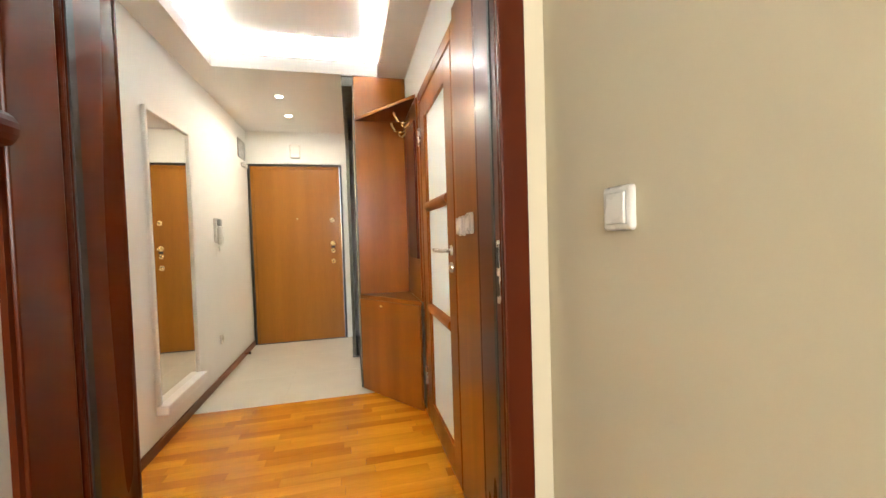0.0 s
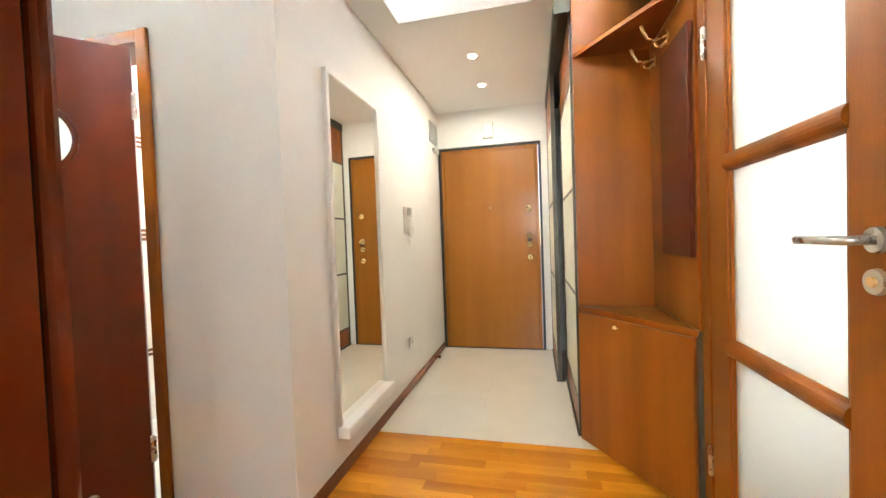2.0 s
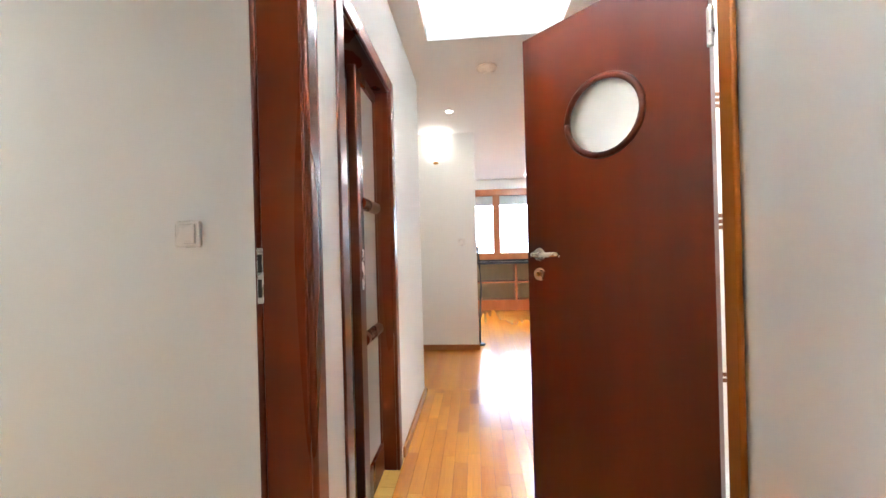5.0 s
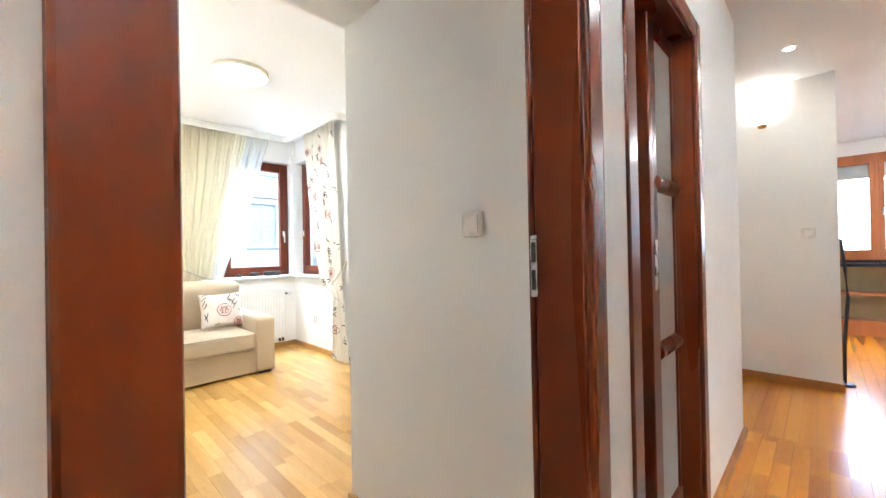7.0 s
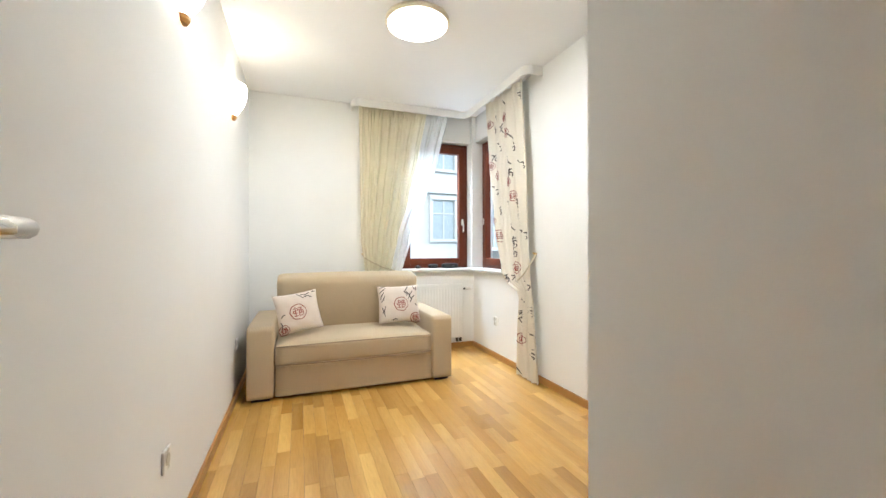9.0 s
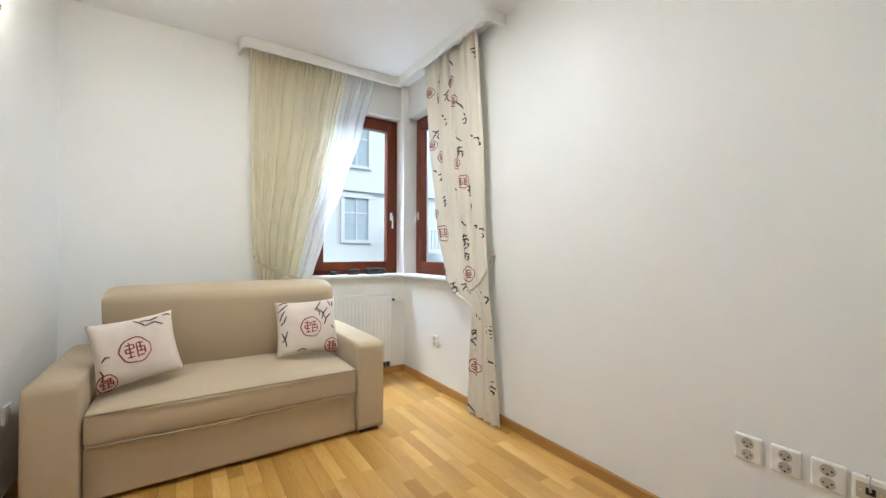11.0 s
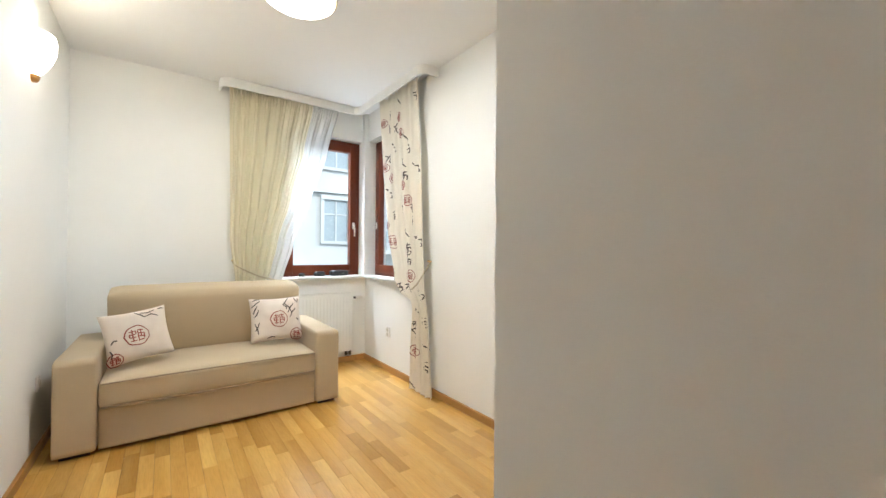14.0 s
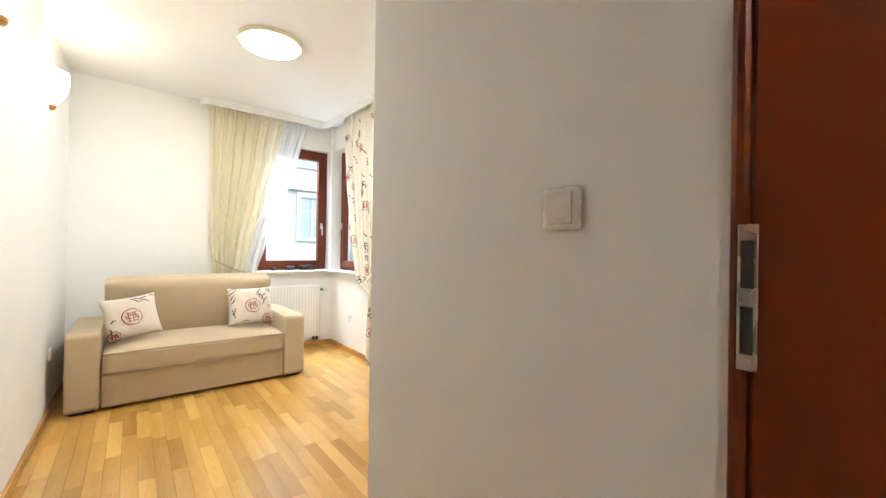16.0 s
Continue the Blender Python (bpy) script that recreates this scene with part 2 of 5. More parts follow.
def tube(points, r, seg=8, taper=1.0):
    """A round tube along points."""
    bm = bmesh.new()
    pts = [Vector(p) for p in points]
    rings = []
    for i, p in enumerate(pts):
        d = (pts[min(i + 1, len(pts) - 1)] - pts[max(i - 1, 0)]).normalized()
        q = d.to_track_quat("Z", "Y")
        rr = r * (1 + (taper - 1) * i / max(1, len(pts) - 1))
        rings.append([bm.verts.new(p + q @ Vector((rr * math.cos(6.2832 * k / seg), rr * math.sin(6.2832 * k / seg), 0))) for k in range(seg)])
    for a, b in zip(rings, rings[1:]):
        for k in range(seg):
            bm.faces.new((a[k], a[(k + 1) % seg], b[(k + 1) % seg], b[k]))
    bm.faces.new(rings[0][::-1])
    bm.faces.new(rings[-1])
    return bm


def lathe(profile, centre=(0, 0, 0), seg=32, turn=6.28318):
    """A turned body from (radius, height) pairs."""
    bm = bmesh.new()
    full = turn > 6.28
    n = seg if full else seg + 1
    rings = [[bm.verts.new((centre[0] + r * math.cos(turn * k / seg), centre[1] + r * math.sin(turn * k / seg), centre[2] + z)) for k in range(n)] for r, z in profile]
    for a, b in zip(rings, rings[1:]):
        for k in range(seg):
            j = (k + 1) % n
            bm.faces.new((a[k], a[j], b[j], b[k]))
    bmesh.ops.remove_doubles(bm, verts=bm.verts, dist=1e-5)
    return bm


def soft_box(x0, y0, z0, x1, y1, z1, r, puff=(0, 0, 0), cuts=11, wobble=0.0, seed=0):
    """An upholstered block with round edges and swelling faces."""
    bm = bmesh.new()
    bmesh.ops.create_cube(bm, size=2)
    bmesh.ops.subdivide_edges(bm, edges=bm.edges[:], cuts=cuts, use_grid_fill=True)
    h = Vector((x1 - x0, y1 - y0, z1 - z0)) / 2
    c = Vector((x0 + x1, y0 + y1, z0 + z1)) / 2
    for v in bm.verts:
        u = Vector([math.copysign(abs(a) ** 0.75, a) for a in v.co])
        p = Vector([a * b for a, b in zip(u, h)])
        inner = Vector([max(-(b - r), min(b - r, a)) for a, b in zip(p, h)])
        d = p - inner
        if d.length > 1e-6:
            p = inner + d.normalized() * r
        q = [max(0.0, 1 - a * a) for a in u]
        s = [math.copysign(1, a) if abs(a) > 0.98 else 0 for a in u]
        p += Vector((s[0] * puff[0] * q[1] * q[2], s[1] * puff[1] * q[0] * q[2], s[2] * puff[2] * q[0] * q[1]))
        if wobble:
            p += wobble * noise.noise_vector((c + p) * 4.0 + Vector((seed, 0, 0)))
        v.co = c + p
    return bm


def sheet(surface, nu, nv):
    """A grid over surface(u, v)."""
    bm = bmesh.new()
    vs = [[bm.verts.new(surface(i / nu, j / nv)) for i in range(nu + 1)] for j in range(nv + 1)]
    for j in range(nv):
        for i in range(nu):
            bm.faces.new((vs[j][i], vs[j][i + 1], vs[j + 1][i + 1], vs[j + 1][i]))
    return bm


def mesh_ob(name, bm, material, smooth=False):
    bmesh.ops.recalc_face_normals(bm, faces=bm.faces[:])
    me = bpy.data.meshes.new(name)
    bm.to_mesh(me)
    bm.free()
    me.materials.append(material)
    if smooth:
        me.polygons.foreach_set("use_smooth", [True] * len(me.polygons))
    return new(name, me)


def part(name, bm, material, parent, label="", smooth=False):
    ob = mesh_ob(name, bm, material, smooth)
    ob.parent = parent
    if label:
        tagged(ob, label)
    return ob


def thing(name, m, label, category, group=""):
    ob = new(name)
    ob.matrix_world = m
    ob.empty_display_size = 0.1
    return tagged(ob, label, category, group)


def structure(name, bm, material, label, category, smooth=False):
    return tagged(mesh_ob(name, bm, material, smooth), label, category, kind="structure")


def curve_at(points, z):
    """Linear interpolation in a falling list of (z, value)."""
    for (za, a), (zb, b) in zip(points, points[1:]):
        if z >= zb:
            k = (za - z) / (za - zb)
            k = k * k * (3 - 2 * k) * 0.5 + k * 0.5
            return a + (b - a) * k
    return points[-1][1]


def strokes(surface, lines, width, lift=0.003):
    """Flat ribbons laid on surface(u, v): each line is a list of (u, v) places, width in metres."""
    bm = bmesh.new()
    for line in lines:
        pts = []
        for (ua, va), (ub, vb) in zip(line, line[1:]):
            for k in range(3):
                pts.append((ua + (ub - ua) * k / 3, va + (vb - va) * k / 3))
        pts.append(line[-1])
        P = [Vector(surface(u, v)) for u, v in pts]
        N = []
        for (u, v), p in zip(pts, P):
            n = (Vector(surface(u + 0.004, v)) - p).cross(Vector(surface(u, v + 0.004)) - p)
            N.append(n.normalized() if n.length > 0 else Vector((0, 0, 1)))
        rows = []
        for i, p in enumerate(P):
            d = P[min(i + 1, len(P) - 1)] - P[max(i - 1, 0)]
            if d.length < 1e-7:
                d = Vector((0, 0, 1))
            w = width * (0.55 + 0.45 * math.sin(3.1416 * (i + 0.5) / len(P)))
            s = N[i].cross(d).normalized() * w / 2
            rows.append([bm.verts.new(p + N[i] * lift - s), bm.verts.new(p + N[i] * lift + s)])
        for a, b in zip(rows, rows[1:]):
            bm.faces.new((a[0], a[1], b[1], b[0]))
    return bm


def seal_lines(u, v, su, sv):
    """A round seal: a worn ring round two columns of angular signs; su, sv: half size in u and v."""
    def at(a, b):
        return (u + su * a, v + sv * b)

    ring = [at(math.cos(6.2832 * k / 18) * (1 + 0.04 * math.sin(2.3 * k)), math.sin(6.2832 * k / 18) * (1 + 0.05 * math.cos(1.7 * k))) for k in range(19)]
    rows = [((-0.62, 0.42), (-0.08, 0.46)), ((-0.66, 0.12), (-0.08, 0.14)), ((-0.60, -0.18), (-0.10, -0.16)), ((-0.56, -0.52), (-0.06, -0.5)),
            ((0.10, 0.52), (0.56, 0.48)), ((0.08, 0.18), (0.64, 0.16)), ((0.14, -0.12), (0.62, -0.16)), ((0.10, -0.50), (0.54, -0.48)),
            ((-0.36, 0.66), (-0.34, -0.60)), ((-0.08, 0.46), (-0.08, 0.14)), ((0.34, 0.60), (0.36, -0.12)), ((0.10, 0.50), (0.10, -0.64)), ((0.60, 0.16), (0.60, -0.40)), ((-0.62, 0.12), (-0.60, -0.18))]
    return [ring] + [[at(*a), at(*b)] for a, b in rows]


# brush marks by kind, in half sizes round the mark's centre
BRUSH = {
    "slash": [[(-0.7, -0.9), (-0.1, -0.1), (0.7, 0.8)]],
    "hook": [[(-0.6, 0.1), (0.3, -0.1), (0.6, 0.3), (0.2, 0.9), (-0.5, 0.8)], [(-0.2, -0.9), (0.3, -0.5)]],
    "dots": [[(-0.6, -0.8), (-0.3, -0.6), (-0.4, -0.4)], [(-0.1, -0.1), (0.3, -0.15), (0.35, 0.1)], [(0.3, 0.5), (0.45, 0.8), (0.1, 0.95)]],
    "glyph": [[(-0.8, -0.6), (0.5, -0.8)], [(0.0, -0.9), (-0.4, 0.2)], [(-0.7, -0.1), (0.3, -0.2), (0.7, 0.1)], [(0.1, -0.3), (-0.1, 0.5), (-0.5, 0.9)], [(0.3, 0.3), (0.6, 0.5), (0.3, 0.95)]],
    "twig": [[(-0.7, -0.7), (0.0, -0.5), (0.6, -0.9)], [(0.2, -0.7), (-0.2, 0.1), (-0.6, 0.5)], [(0.5, -0.3), (0.1, 0.3), (0.5, 0.9)]]}


def brush_lines(kind, u, v, su, sv, rng):
    """The strokes of one brush mark, a little uneven."""
    return [[(u + su * (a + rng.uniform(-0.12, 0.12)), v + sv * (b + rng.uniform(-0.12, 0.12))) for a, b in line] for line in BRUSH[kind]]


def boards(parent, name, rects, along, width, length, material, joined, limit=300, seed=1):
    """Floor boards over rectangles (x0, y0, x1, y1), top at z = 0; the first ones are parts, the rest one mesh."""
    rng = random.Random(seed)
    shared = bpy.data.meshes.new(name)
    bm = box(-0.5, -0.5, -0.5, 0.5, 0.5, 0.5)
    bm.to_mesh(shared)
    bm.free()
    shared.materials.append(material)
    rest, count, gap, t = [], 0, 0.0005, 0.014
    for x0, y0, x1, y1 in rects:
        a0, a1, b0, b1 = (x0, x1, y0, y1) if along == "x" else (y0, y1, x0, x1)
        b, row = b0, 0
        while b < b1 - 0.004:
            be = min(b + width, b1)
            a = a0 - rng.uniform(0, length)
            while a < a1:
                step = length * rng.uniform(0.8, 1.2)
                s, e = max(a, a0), min(a + step, a1)
                a += step
                if e - s < 0.01:
                    continue
                lo = (s + gap, b + gap) if along == "x" else (b + gap, s + gap)
                hi = (e - gap, be - gap) if along == "x" else (be - gap, e - gap)
                drop = rng.uniform(0, 0.0006)
                if count < limit:
                    ob = new(name, shared)
                    ob.parent = parent
                    ob.location = ((lo[0] + hi[0]) / 2, (lo[1] + hi[1]) / 2, -t / 2 - drop)
                    ob.scale = (hi[0] - lo[0], hi[1] - lo[1], t)
                    count += 1
                else:
                    rest.append((lo[0], lo[1], -t - drop, hi[0], hi[1], -drop))
            b += width
    if rest:
        verts, faces = [], []
        for x0, y0, z0, x1, y1, z1 in rest:
            n = len(verts)
            verts += [(x0, y0, z0), (x1, y0, z0), (x1, y1, z0), (x0, y1, z0), (x0, y0, z1), (x1, y0, z1), (x1, y1, z1), (x0, y1, z1)]
            faces += [(n + 4, n + 5, n + 6, n + 7), (n, n + 1, n + 5, n + 4), (n + 1, n + 2, n + 6, n + 5), (n + 2, n + 3, n + 7, n + 6), (n + 3, n, n + 4, n + 7)]
        me = bpy.data.meshes.new("far_boards")
        me.from_pydata(verts, [], faces)
        me.materials.append(joined)
        ob = new("far_boards", me)
        ob.parent = parent
        tagged(ob, kind="stuff")


# ---- structure ----
TOP = 2.76
structure("wall_hall_south", boxes([
    (0.655, 1.0, 0, 0.80, 1.15, TOP), (-0.665, 1.0, 2.10, 0.655, 1.15, TOP), (-0.665, 1.0, 0, -0.375, 1.15, 2.10),
    (-1.672, 1.0, 0, -1.405, 1.15, 2.10), (-2.46, 1.0, 2.06, -0.665, 1.15, TOP), (-3.49, 1.0, 0, -2.46, 1.15, TOP)]),
    M_WALL, "cream painted wall of the hall with three doorways", "wall")
structure("wall_first_room_front", box(0.653, 0.988, 0, 0.708, 0.998, TOP), M_BEIGE, "beige painted strip of wall beside the door frame", "wall")
structure("wall_hall_left", box(-1.06, 2.30, 0, -0.92, 5.10, TOP), M_WALL, "cream painted wall beside the entrance", "wall")
structure("wall_bathroom", boxes([(-1.555, 2.30, 0, -1.06, 2.42, TOP), (-2.41, 2.30, 2.10, -1.555, 2.42, TOP), (-3.62, 2.30, 0, -2.41, 2.42, TOP)]),
          M_WALL, "cream painted wall with the bathroom doorway", "wall")
structure("wall_entry", boxes([(-0.92, 4.95, 2.11, 0.98, 5.10, TOP), (-0.915, 4.95, 0, -0.908, 5.10, 2.11), (0.128, 4.95, 0, 0.98, 5.10, 2.11)]),
          M_WALL, "cream painted wall above the entrance door", "wall")
structure("wall_hall_east", boxes([(0.69, 1.15, 0, 0.80, 1.70, TOP), (0.69, 1.70, 2.15, 0.80, 2.64, TOP), (0.69, 2.64, 0, 0.80, 3.24, TOP), (0.80, 3.14, 0, 0.98, 3.24, TOP), (0.88, 3.24, 0, 0.98, 4.95, TOP)]),
          M_WALL, "cream painted wall behind the wardrobe and panels", "wall")
structure("wall_kitchen_partition", box(-4.97, 0.20, 0, -4.85, 1.60, TOP), M_WALL, "cream painted partition with a wall light", "wall")
structure("wall_kitchen_north", boxes([(-8.1, 3.32, 0, -3.50, 3.44, TOP), (-3.62, 2.42, 0, -3.50, 3.32, TOP)]), M_WALL, "white kitchen wall", "wall")
structure("wall_kitchen_west", boxes([(-8.1, 0.2, 0, -7.95, 3.32, 0.93), (-8.1, 0.2, 2.29, -7.95, 3.32, TOP), (-8.1, 2.74, 0.93, -7.95, 3.32, 2.29), (-8.1, 0.2, 0.93, -7.95, 0.95, 2.29)]),
          M_WALL, "white kitchen wall round the window", "wall")
structure("wall_kitchen_south", box(-8.1, 0.08, 0, -3.49, 0.20, TOP), M_WALL, "plain cream wall closing the living space", "wall")
structure("wall_living_return", box(-3.49, 0.20, 0, -3.37, 0.98, TOP), M_WALL, "plain cream wall end", "wall")
structure("wall_bedroom_east", box(-0.485, -3.60, 0, -0.39, 1.0, TOP), M_WALL, "cream bedroom wall with two wall lights", "wall")
structure("wall_bedroom_west", boxes([
    (-3.00, -2.55, 0, -2.785, 0.05, TOP), (-3.00, -3.26, 0, -2.785, -2.55, 0.86), (-3.00, -3.26, 2.29, -2.785, -2.55, TOP)]),
    M_WALL, "cream bedroom wall with sockets and a window", "wall")
structure("wall_bedroom_south", boxes([
    (-1.95, -3.56, 0, -0.485, -3.32, TOP), (-2.785, -3.56, 0, -1.95, -3.32, 0.86), (-2.74, -3.56, 2.29, -1.95, -3.32, TOP), (-3.00, -3.56, 0.86, -2.74, -3.26, TOP), (-3.00, -3.56, 0, -2.785, -3.26, 0.86)]),
    M_WALL, "cream bedroom wall with a window above the radiator", "wall")
structure("wall_closet", boxes([(-1.68, -0.033, 0, -1.545, 1.0, TOP), (-3.00, -0.033, 0, -1.68, 0.05, TOP), (-3.00, 0.05, 0, -2.90, 1.0, TOP)]), M_WALL, "cream wall block with a light switch", "wall")
structure("wall_first_room", boxes([(0.71, -3.45, 0, 0.83, 1.0, TOP), (-0.39, -3.57, 0, 0.83, -3.45, TOP)]), M_BEIGE, "beige painted wall with a light switch", "wall")
structure("wall_bathroom_tiled", boxes([(-2.6, 3.5, 0, -1.06, 3.6, TOP), (-2.62, 2.42, 0, -2.52, 3.5, TOP)]), M_BTILE, "white tiled bathroom wall", "wall")
structure("wall_east_room", boxes([(2.0, 1.2, 0, 2.1, 3.1, TOP), (0.80, 1.08, 0, 2.1, 1.2, TOP), (0.98, 3.1, 0, 2.1, 3.24, TOP)]), M_WALL, "plain cream wall behind the glazed door", "wall")
structure("roof_slab", box(-8.1, -3.6, TOP, 2.1, 5.1, TOP + 0.25), M_CEIL, "concrete slab above the flat", "ceiling")

HZ = 2.48
structure("ceiling_hall", boxes([
    (-7.95, 1.15, HZ, 0.69, 1.31, HZ + 0.03), (0.47, 1.31, HZ, 0.69, 3.22, HZ + 0.03), (-0.92, 3.22, HZ, 0.88, 4.95, HZ + 0.03),
    (-0.92, 2.30, HZ, -0.72, 3.22, HZ + 0.03), (-2.87, 2.13, HZ, -0.72, 2.30, HZ + 0.03), (-4.85, 1.31, HZ, -2.87, 2.30, HZ + 0.03),
    (-7.95, 1.60, HZ, -4.85, 3.32, HZ + 0.03), (-4.85, 2.30, HZ, -3.30, 3.32, HZ + 0.03), (-7.95, 0.2, HZ, -4.97, 1.15, HZ + 0.03), (-4.85, 0.2, HZ, -3.49, 1.15, HZ + 0.03),
    # the lip that hides the light strip
    (-2.885, 1.295, HZ + 0.03, 0.485, 1.31, HZ + 0.11), (0.47, 1.31, HZ + 0.03, 0.485, 3.22, HZ + 0.11), (-0.735, 3.22, HZ + 0.03, 0.485, 3.235, HZ + 0.11),
    (-0.735, 2.145, HZ + 0.03, -0.72, 3.22, HZ + 0.11), (-2.87, 2.13, HZ + 0.03, -0.72, 2.145, HZ + 0.11), (-2.885, 1.31, HZ + 0.03, -2.87, 2.145, HZ + 0.11)]),
    M_CEIL, "white suspended ceiling with an angled light cove", "ceiling")
structure("ceiling_cove", box(-7.9, 1.16, 2.70, 0.685, 4.94, 2.73), M_CEIL, "white upper ceiling inside the light cove", "ceiling")
structure("ceiling_bedroom", boxes([(-2.785, -3.32, 2.58, -0.485, -0.033, 2.62)]), M_CEIL, "white bedroom ceiling", "ceiling")
structure("ceiling_bedroom_soffit", box(-1.545, -0.033, 2.165, -0.485, 1.0, 2.62), M_CEIL, "low white soffit inside the bedroom door", "ceiling")
structure("ceiling_first_room", box(-0.39, -3.45, 2.50, 0.71, 1.0, 2.54), M_CEIL, "white ceiling", "ceiling")

# ---- floors ----
structure("floor_base", boxes([(-8.1, -3.6, -0.20, 2.1, 5.1, -0.014)]), M_BLACK, "screed under the floors", "floor")
floor_hall = tagged(new("floor_hall"), "glossy orange-brown jatoba strip floor", "floor", kind="structure")
floor_bed = tagged(new("floor_bedroom"), "oiled oak strip floor with mixed light and dark boards", "floor", kind="structure")
floor_tiles = tagged(new("floor_entry"), "cream polished tiles inside the entrance", "floor", kind="structure")

# ---- doors and frames ----


def door_frame(parent, w, h, depth, casing=0.072, material=M_JAMB, proud=0.014):
    """Lining and casings round an opening; x across, y through the wall from 0 (one face) to depth, z up."""
    t = 0.03
    for a, b in ((-t, 0), (w, w + t)):
        part("jamb", box(a, 0.004, 0, b, depth - 0.004, h + t, bevel=0.004), material, parent)
    part("head", box(0, 0.004, h, w, depth - 0.004, h + t), material, parent)
    for y0, y1 in ((-proud, 0.004), (depth - 0.004, depth + proud)):
        for a, b in ((-casing, -0.0005), (w + 0.0005, w + casing)):
            part("casing", box(a, y0, 0, b, y1, h + casing, bevel=0.006, seg=2), material, parent)
        part("casing", box(-0.0003, y0 + 0.001, h + 0.001, w + 0.0003, y1 - 0.001, h + casing, bevel=0.005), material, parent)


def strike_plate(parent, m, name="strike_plate"):
    """A long steel plate with two dark lock holes; its face looks along -x."""
    p = part(name, box(-0.002, -0.0095, -0.08, 0.001, 0.0095, 0.08, bevel=0.001), M_STEEL, parent, "steel strike plate")
    p.matrix_local = m
    for z0, z1 in ((0.010, 0.062), (-0.062, -0.010)):
        part("lock_hole", box(-0.0035, -0.006, z0, -0.0022, 0.006, z1), M_BLACK, p)
    for z in (-0.071, 0.0, 0.071):
        part("screw", cyl((-0.0022, 0, z), (-0.004, 0, z), 0.004, seg=10), M_STEEL, p)


def lever(parent, x, z, side, reach, y0=0.021):
    """Lever handle with rosettes on one face (side -1 or 1 in y); reach: signed length in x."""
    s = side
    h = part("handle", tube([(x, s * (y0 + 0.008), z), (x, s * (y0 + 0.048), z), (x + reach * 0.08, s * (y0 + 0.056), z), (x + reach * 0.5, s * (y0 + 0.058), z), (x + reach * 0.95, s * (y0 + 0.056), z), (x + reach, s * (y0 + 0.046), z)], 0.0095, 10), M_STEEL, parent, "brushed steel lever handle", True)
    part("rosette", cyl((x, s * y0, z), (x, s * (y0 + 0.009), z), 0.026, 0.024, 24), M_STEEL, h)
    k = part("key_rosette", cyl((x, s * y0, z - 0.08), (x, s * (y0 + 0.009), z - 0.08), 0.026, 0.024, 24), M_STEEL, parent, "round steel key rosette")
    part("cylinder", cyl((x, s * (y0 + 0.008), z - 0.08), (x, s * (y0 + 0.014), z - 0.08), 0.011, 0.010, 16), M_BRASS, k)


def glazed_leaf(parent, w, h, stile, pane_mat, wood_mat, z_low=0.14, z_high=1.93, rails=(0.745, 1.375)):
    """A framed leaf with three panes and two half-round rails; x from the hinge, y across its thickness."""
    for a, b in ((0, stile), (w - stile, w)):
        part("stile", box(a, -0.02, 0, b, 0.02, h, bevel=0.004, seg=2), wood_mat, parent)
    part("bottom_rail", box(stile, -0.0195, 0, w - stile, 0.0195, z_low), wood_mat, parent)
    part("top_rail", box(stile, -0.0195, z_high, w - stile, 0.0195, h), wood_mat, parent)
    for z in rails:
        bm = bmesh.new()
        bmesh.ops.create_cone(bm, cap_ends=True, segments=20, radius1=1, radius2=1, depth=w - 2 * stile + 0.012, matrix=Matrix.Translation((w / 2, 0, z)) @ Matrix.Rotation(radians(90), 4, "Y") @ Matrix.Diagonal((0.032, 0.034, 1, 1)))
        part("mid_rail", bm, wood_mat, parent, smooth=False)
    zs = [z_low, *rails, z_high]
    for a, b in zip(zs, zs[1:]):
        p = part("pane", box(stile - 0.006, -0.004, a, w - stile + 0.006, 0.004, b), pane_mat, parent, "satin glass pane")
        part("bead", boxes([(stile, 0.004, a, stile + 0.010, 0.014, b), (w - stile - 0.010, 0.004, a, w - stile, 0.014, b), (stile, -0.014, a, stile + 0.010, -0.004, b), (w - stile - 0.010, -0.014, a, w - stile, -0.004, b)]), wood_mat, p)


def hinges(parent, x, y, zs):
    for z in zs:
        hg = part("hinge", cyl((x, y, z - 0.055), (x, y, z + 0.055), 0.0095, seg=14), M_STEEL, parent, "steel hinge")
        part("pin", cyl((x, y, z + 0.055), (x, y, z + 0.062), 0.006, seg=10), M_STEEL, hg)


# first doorway and its open leaf
f = tagged(thing("door_1", pose(-0.30, 0.985, 0), "dark mahogany door frame of the first room", "door frame"), kind="structure")
door_frame(f, 0.878, 2.03, 0.172)
strike_plate(f, pose(0.876, 0.014, 1.10))
part("seal", boxes([(0.0005, 0.004, 0, 0.004, 0.024, 2.03), (0.874, 0.034, 0, 0.8775, 0.050, 2.03)]), M_BLACK, f, "black rubber seal")
d = thing("glazed_door", pose(-0.318, 0.962, 0.008, 0, 0, -90.5), "open dark mahogany door with satin glass panes", "door")
glazed_leaf(d, 0.86, 2.01, 0.12, M_SATINB, M_JAMB)
lever(d, 0.80, 1.12, 1, -0.12)
lever(d, 0.80, 1.12, -1, -0.12)
hinges(d, -0.004, 0.026, (0.25, 1.8))

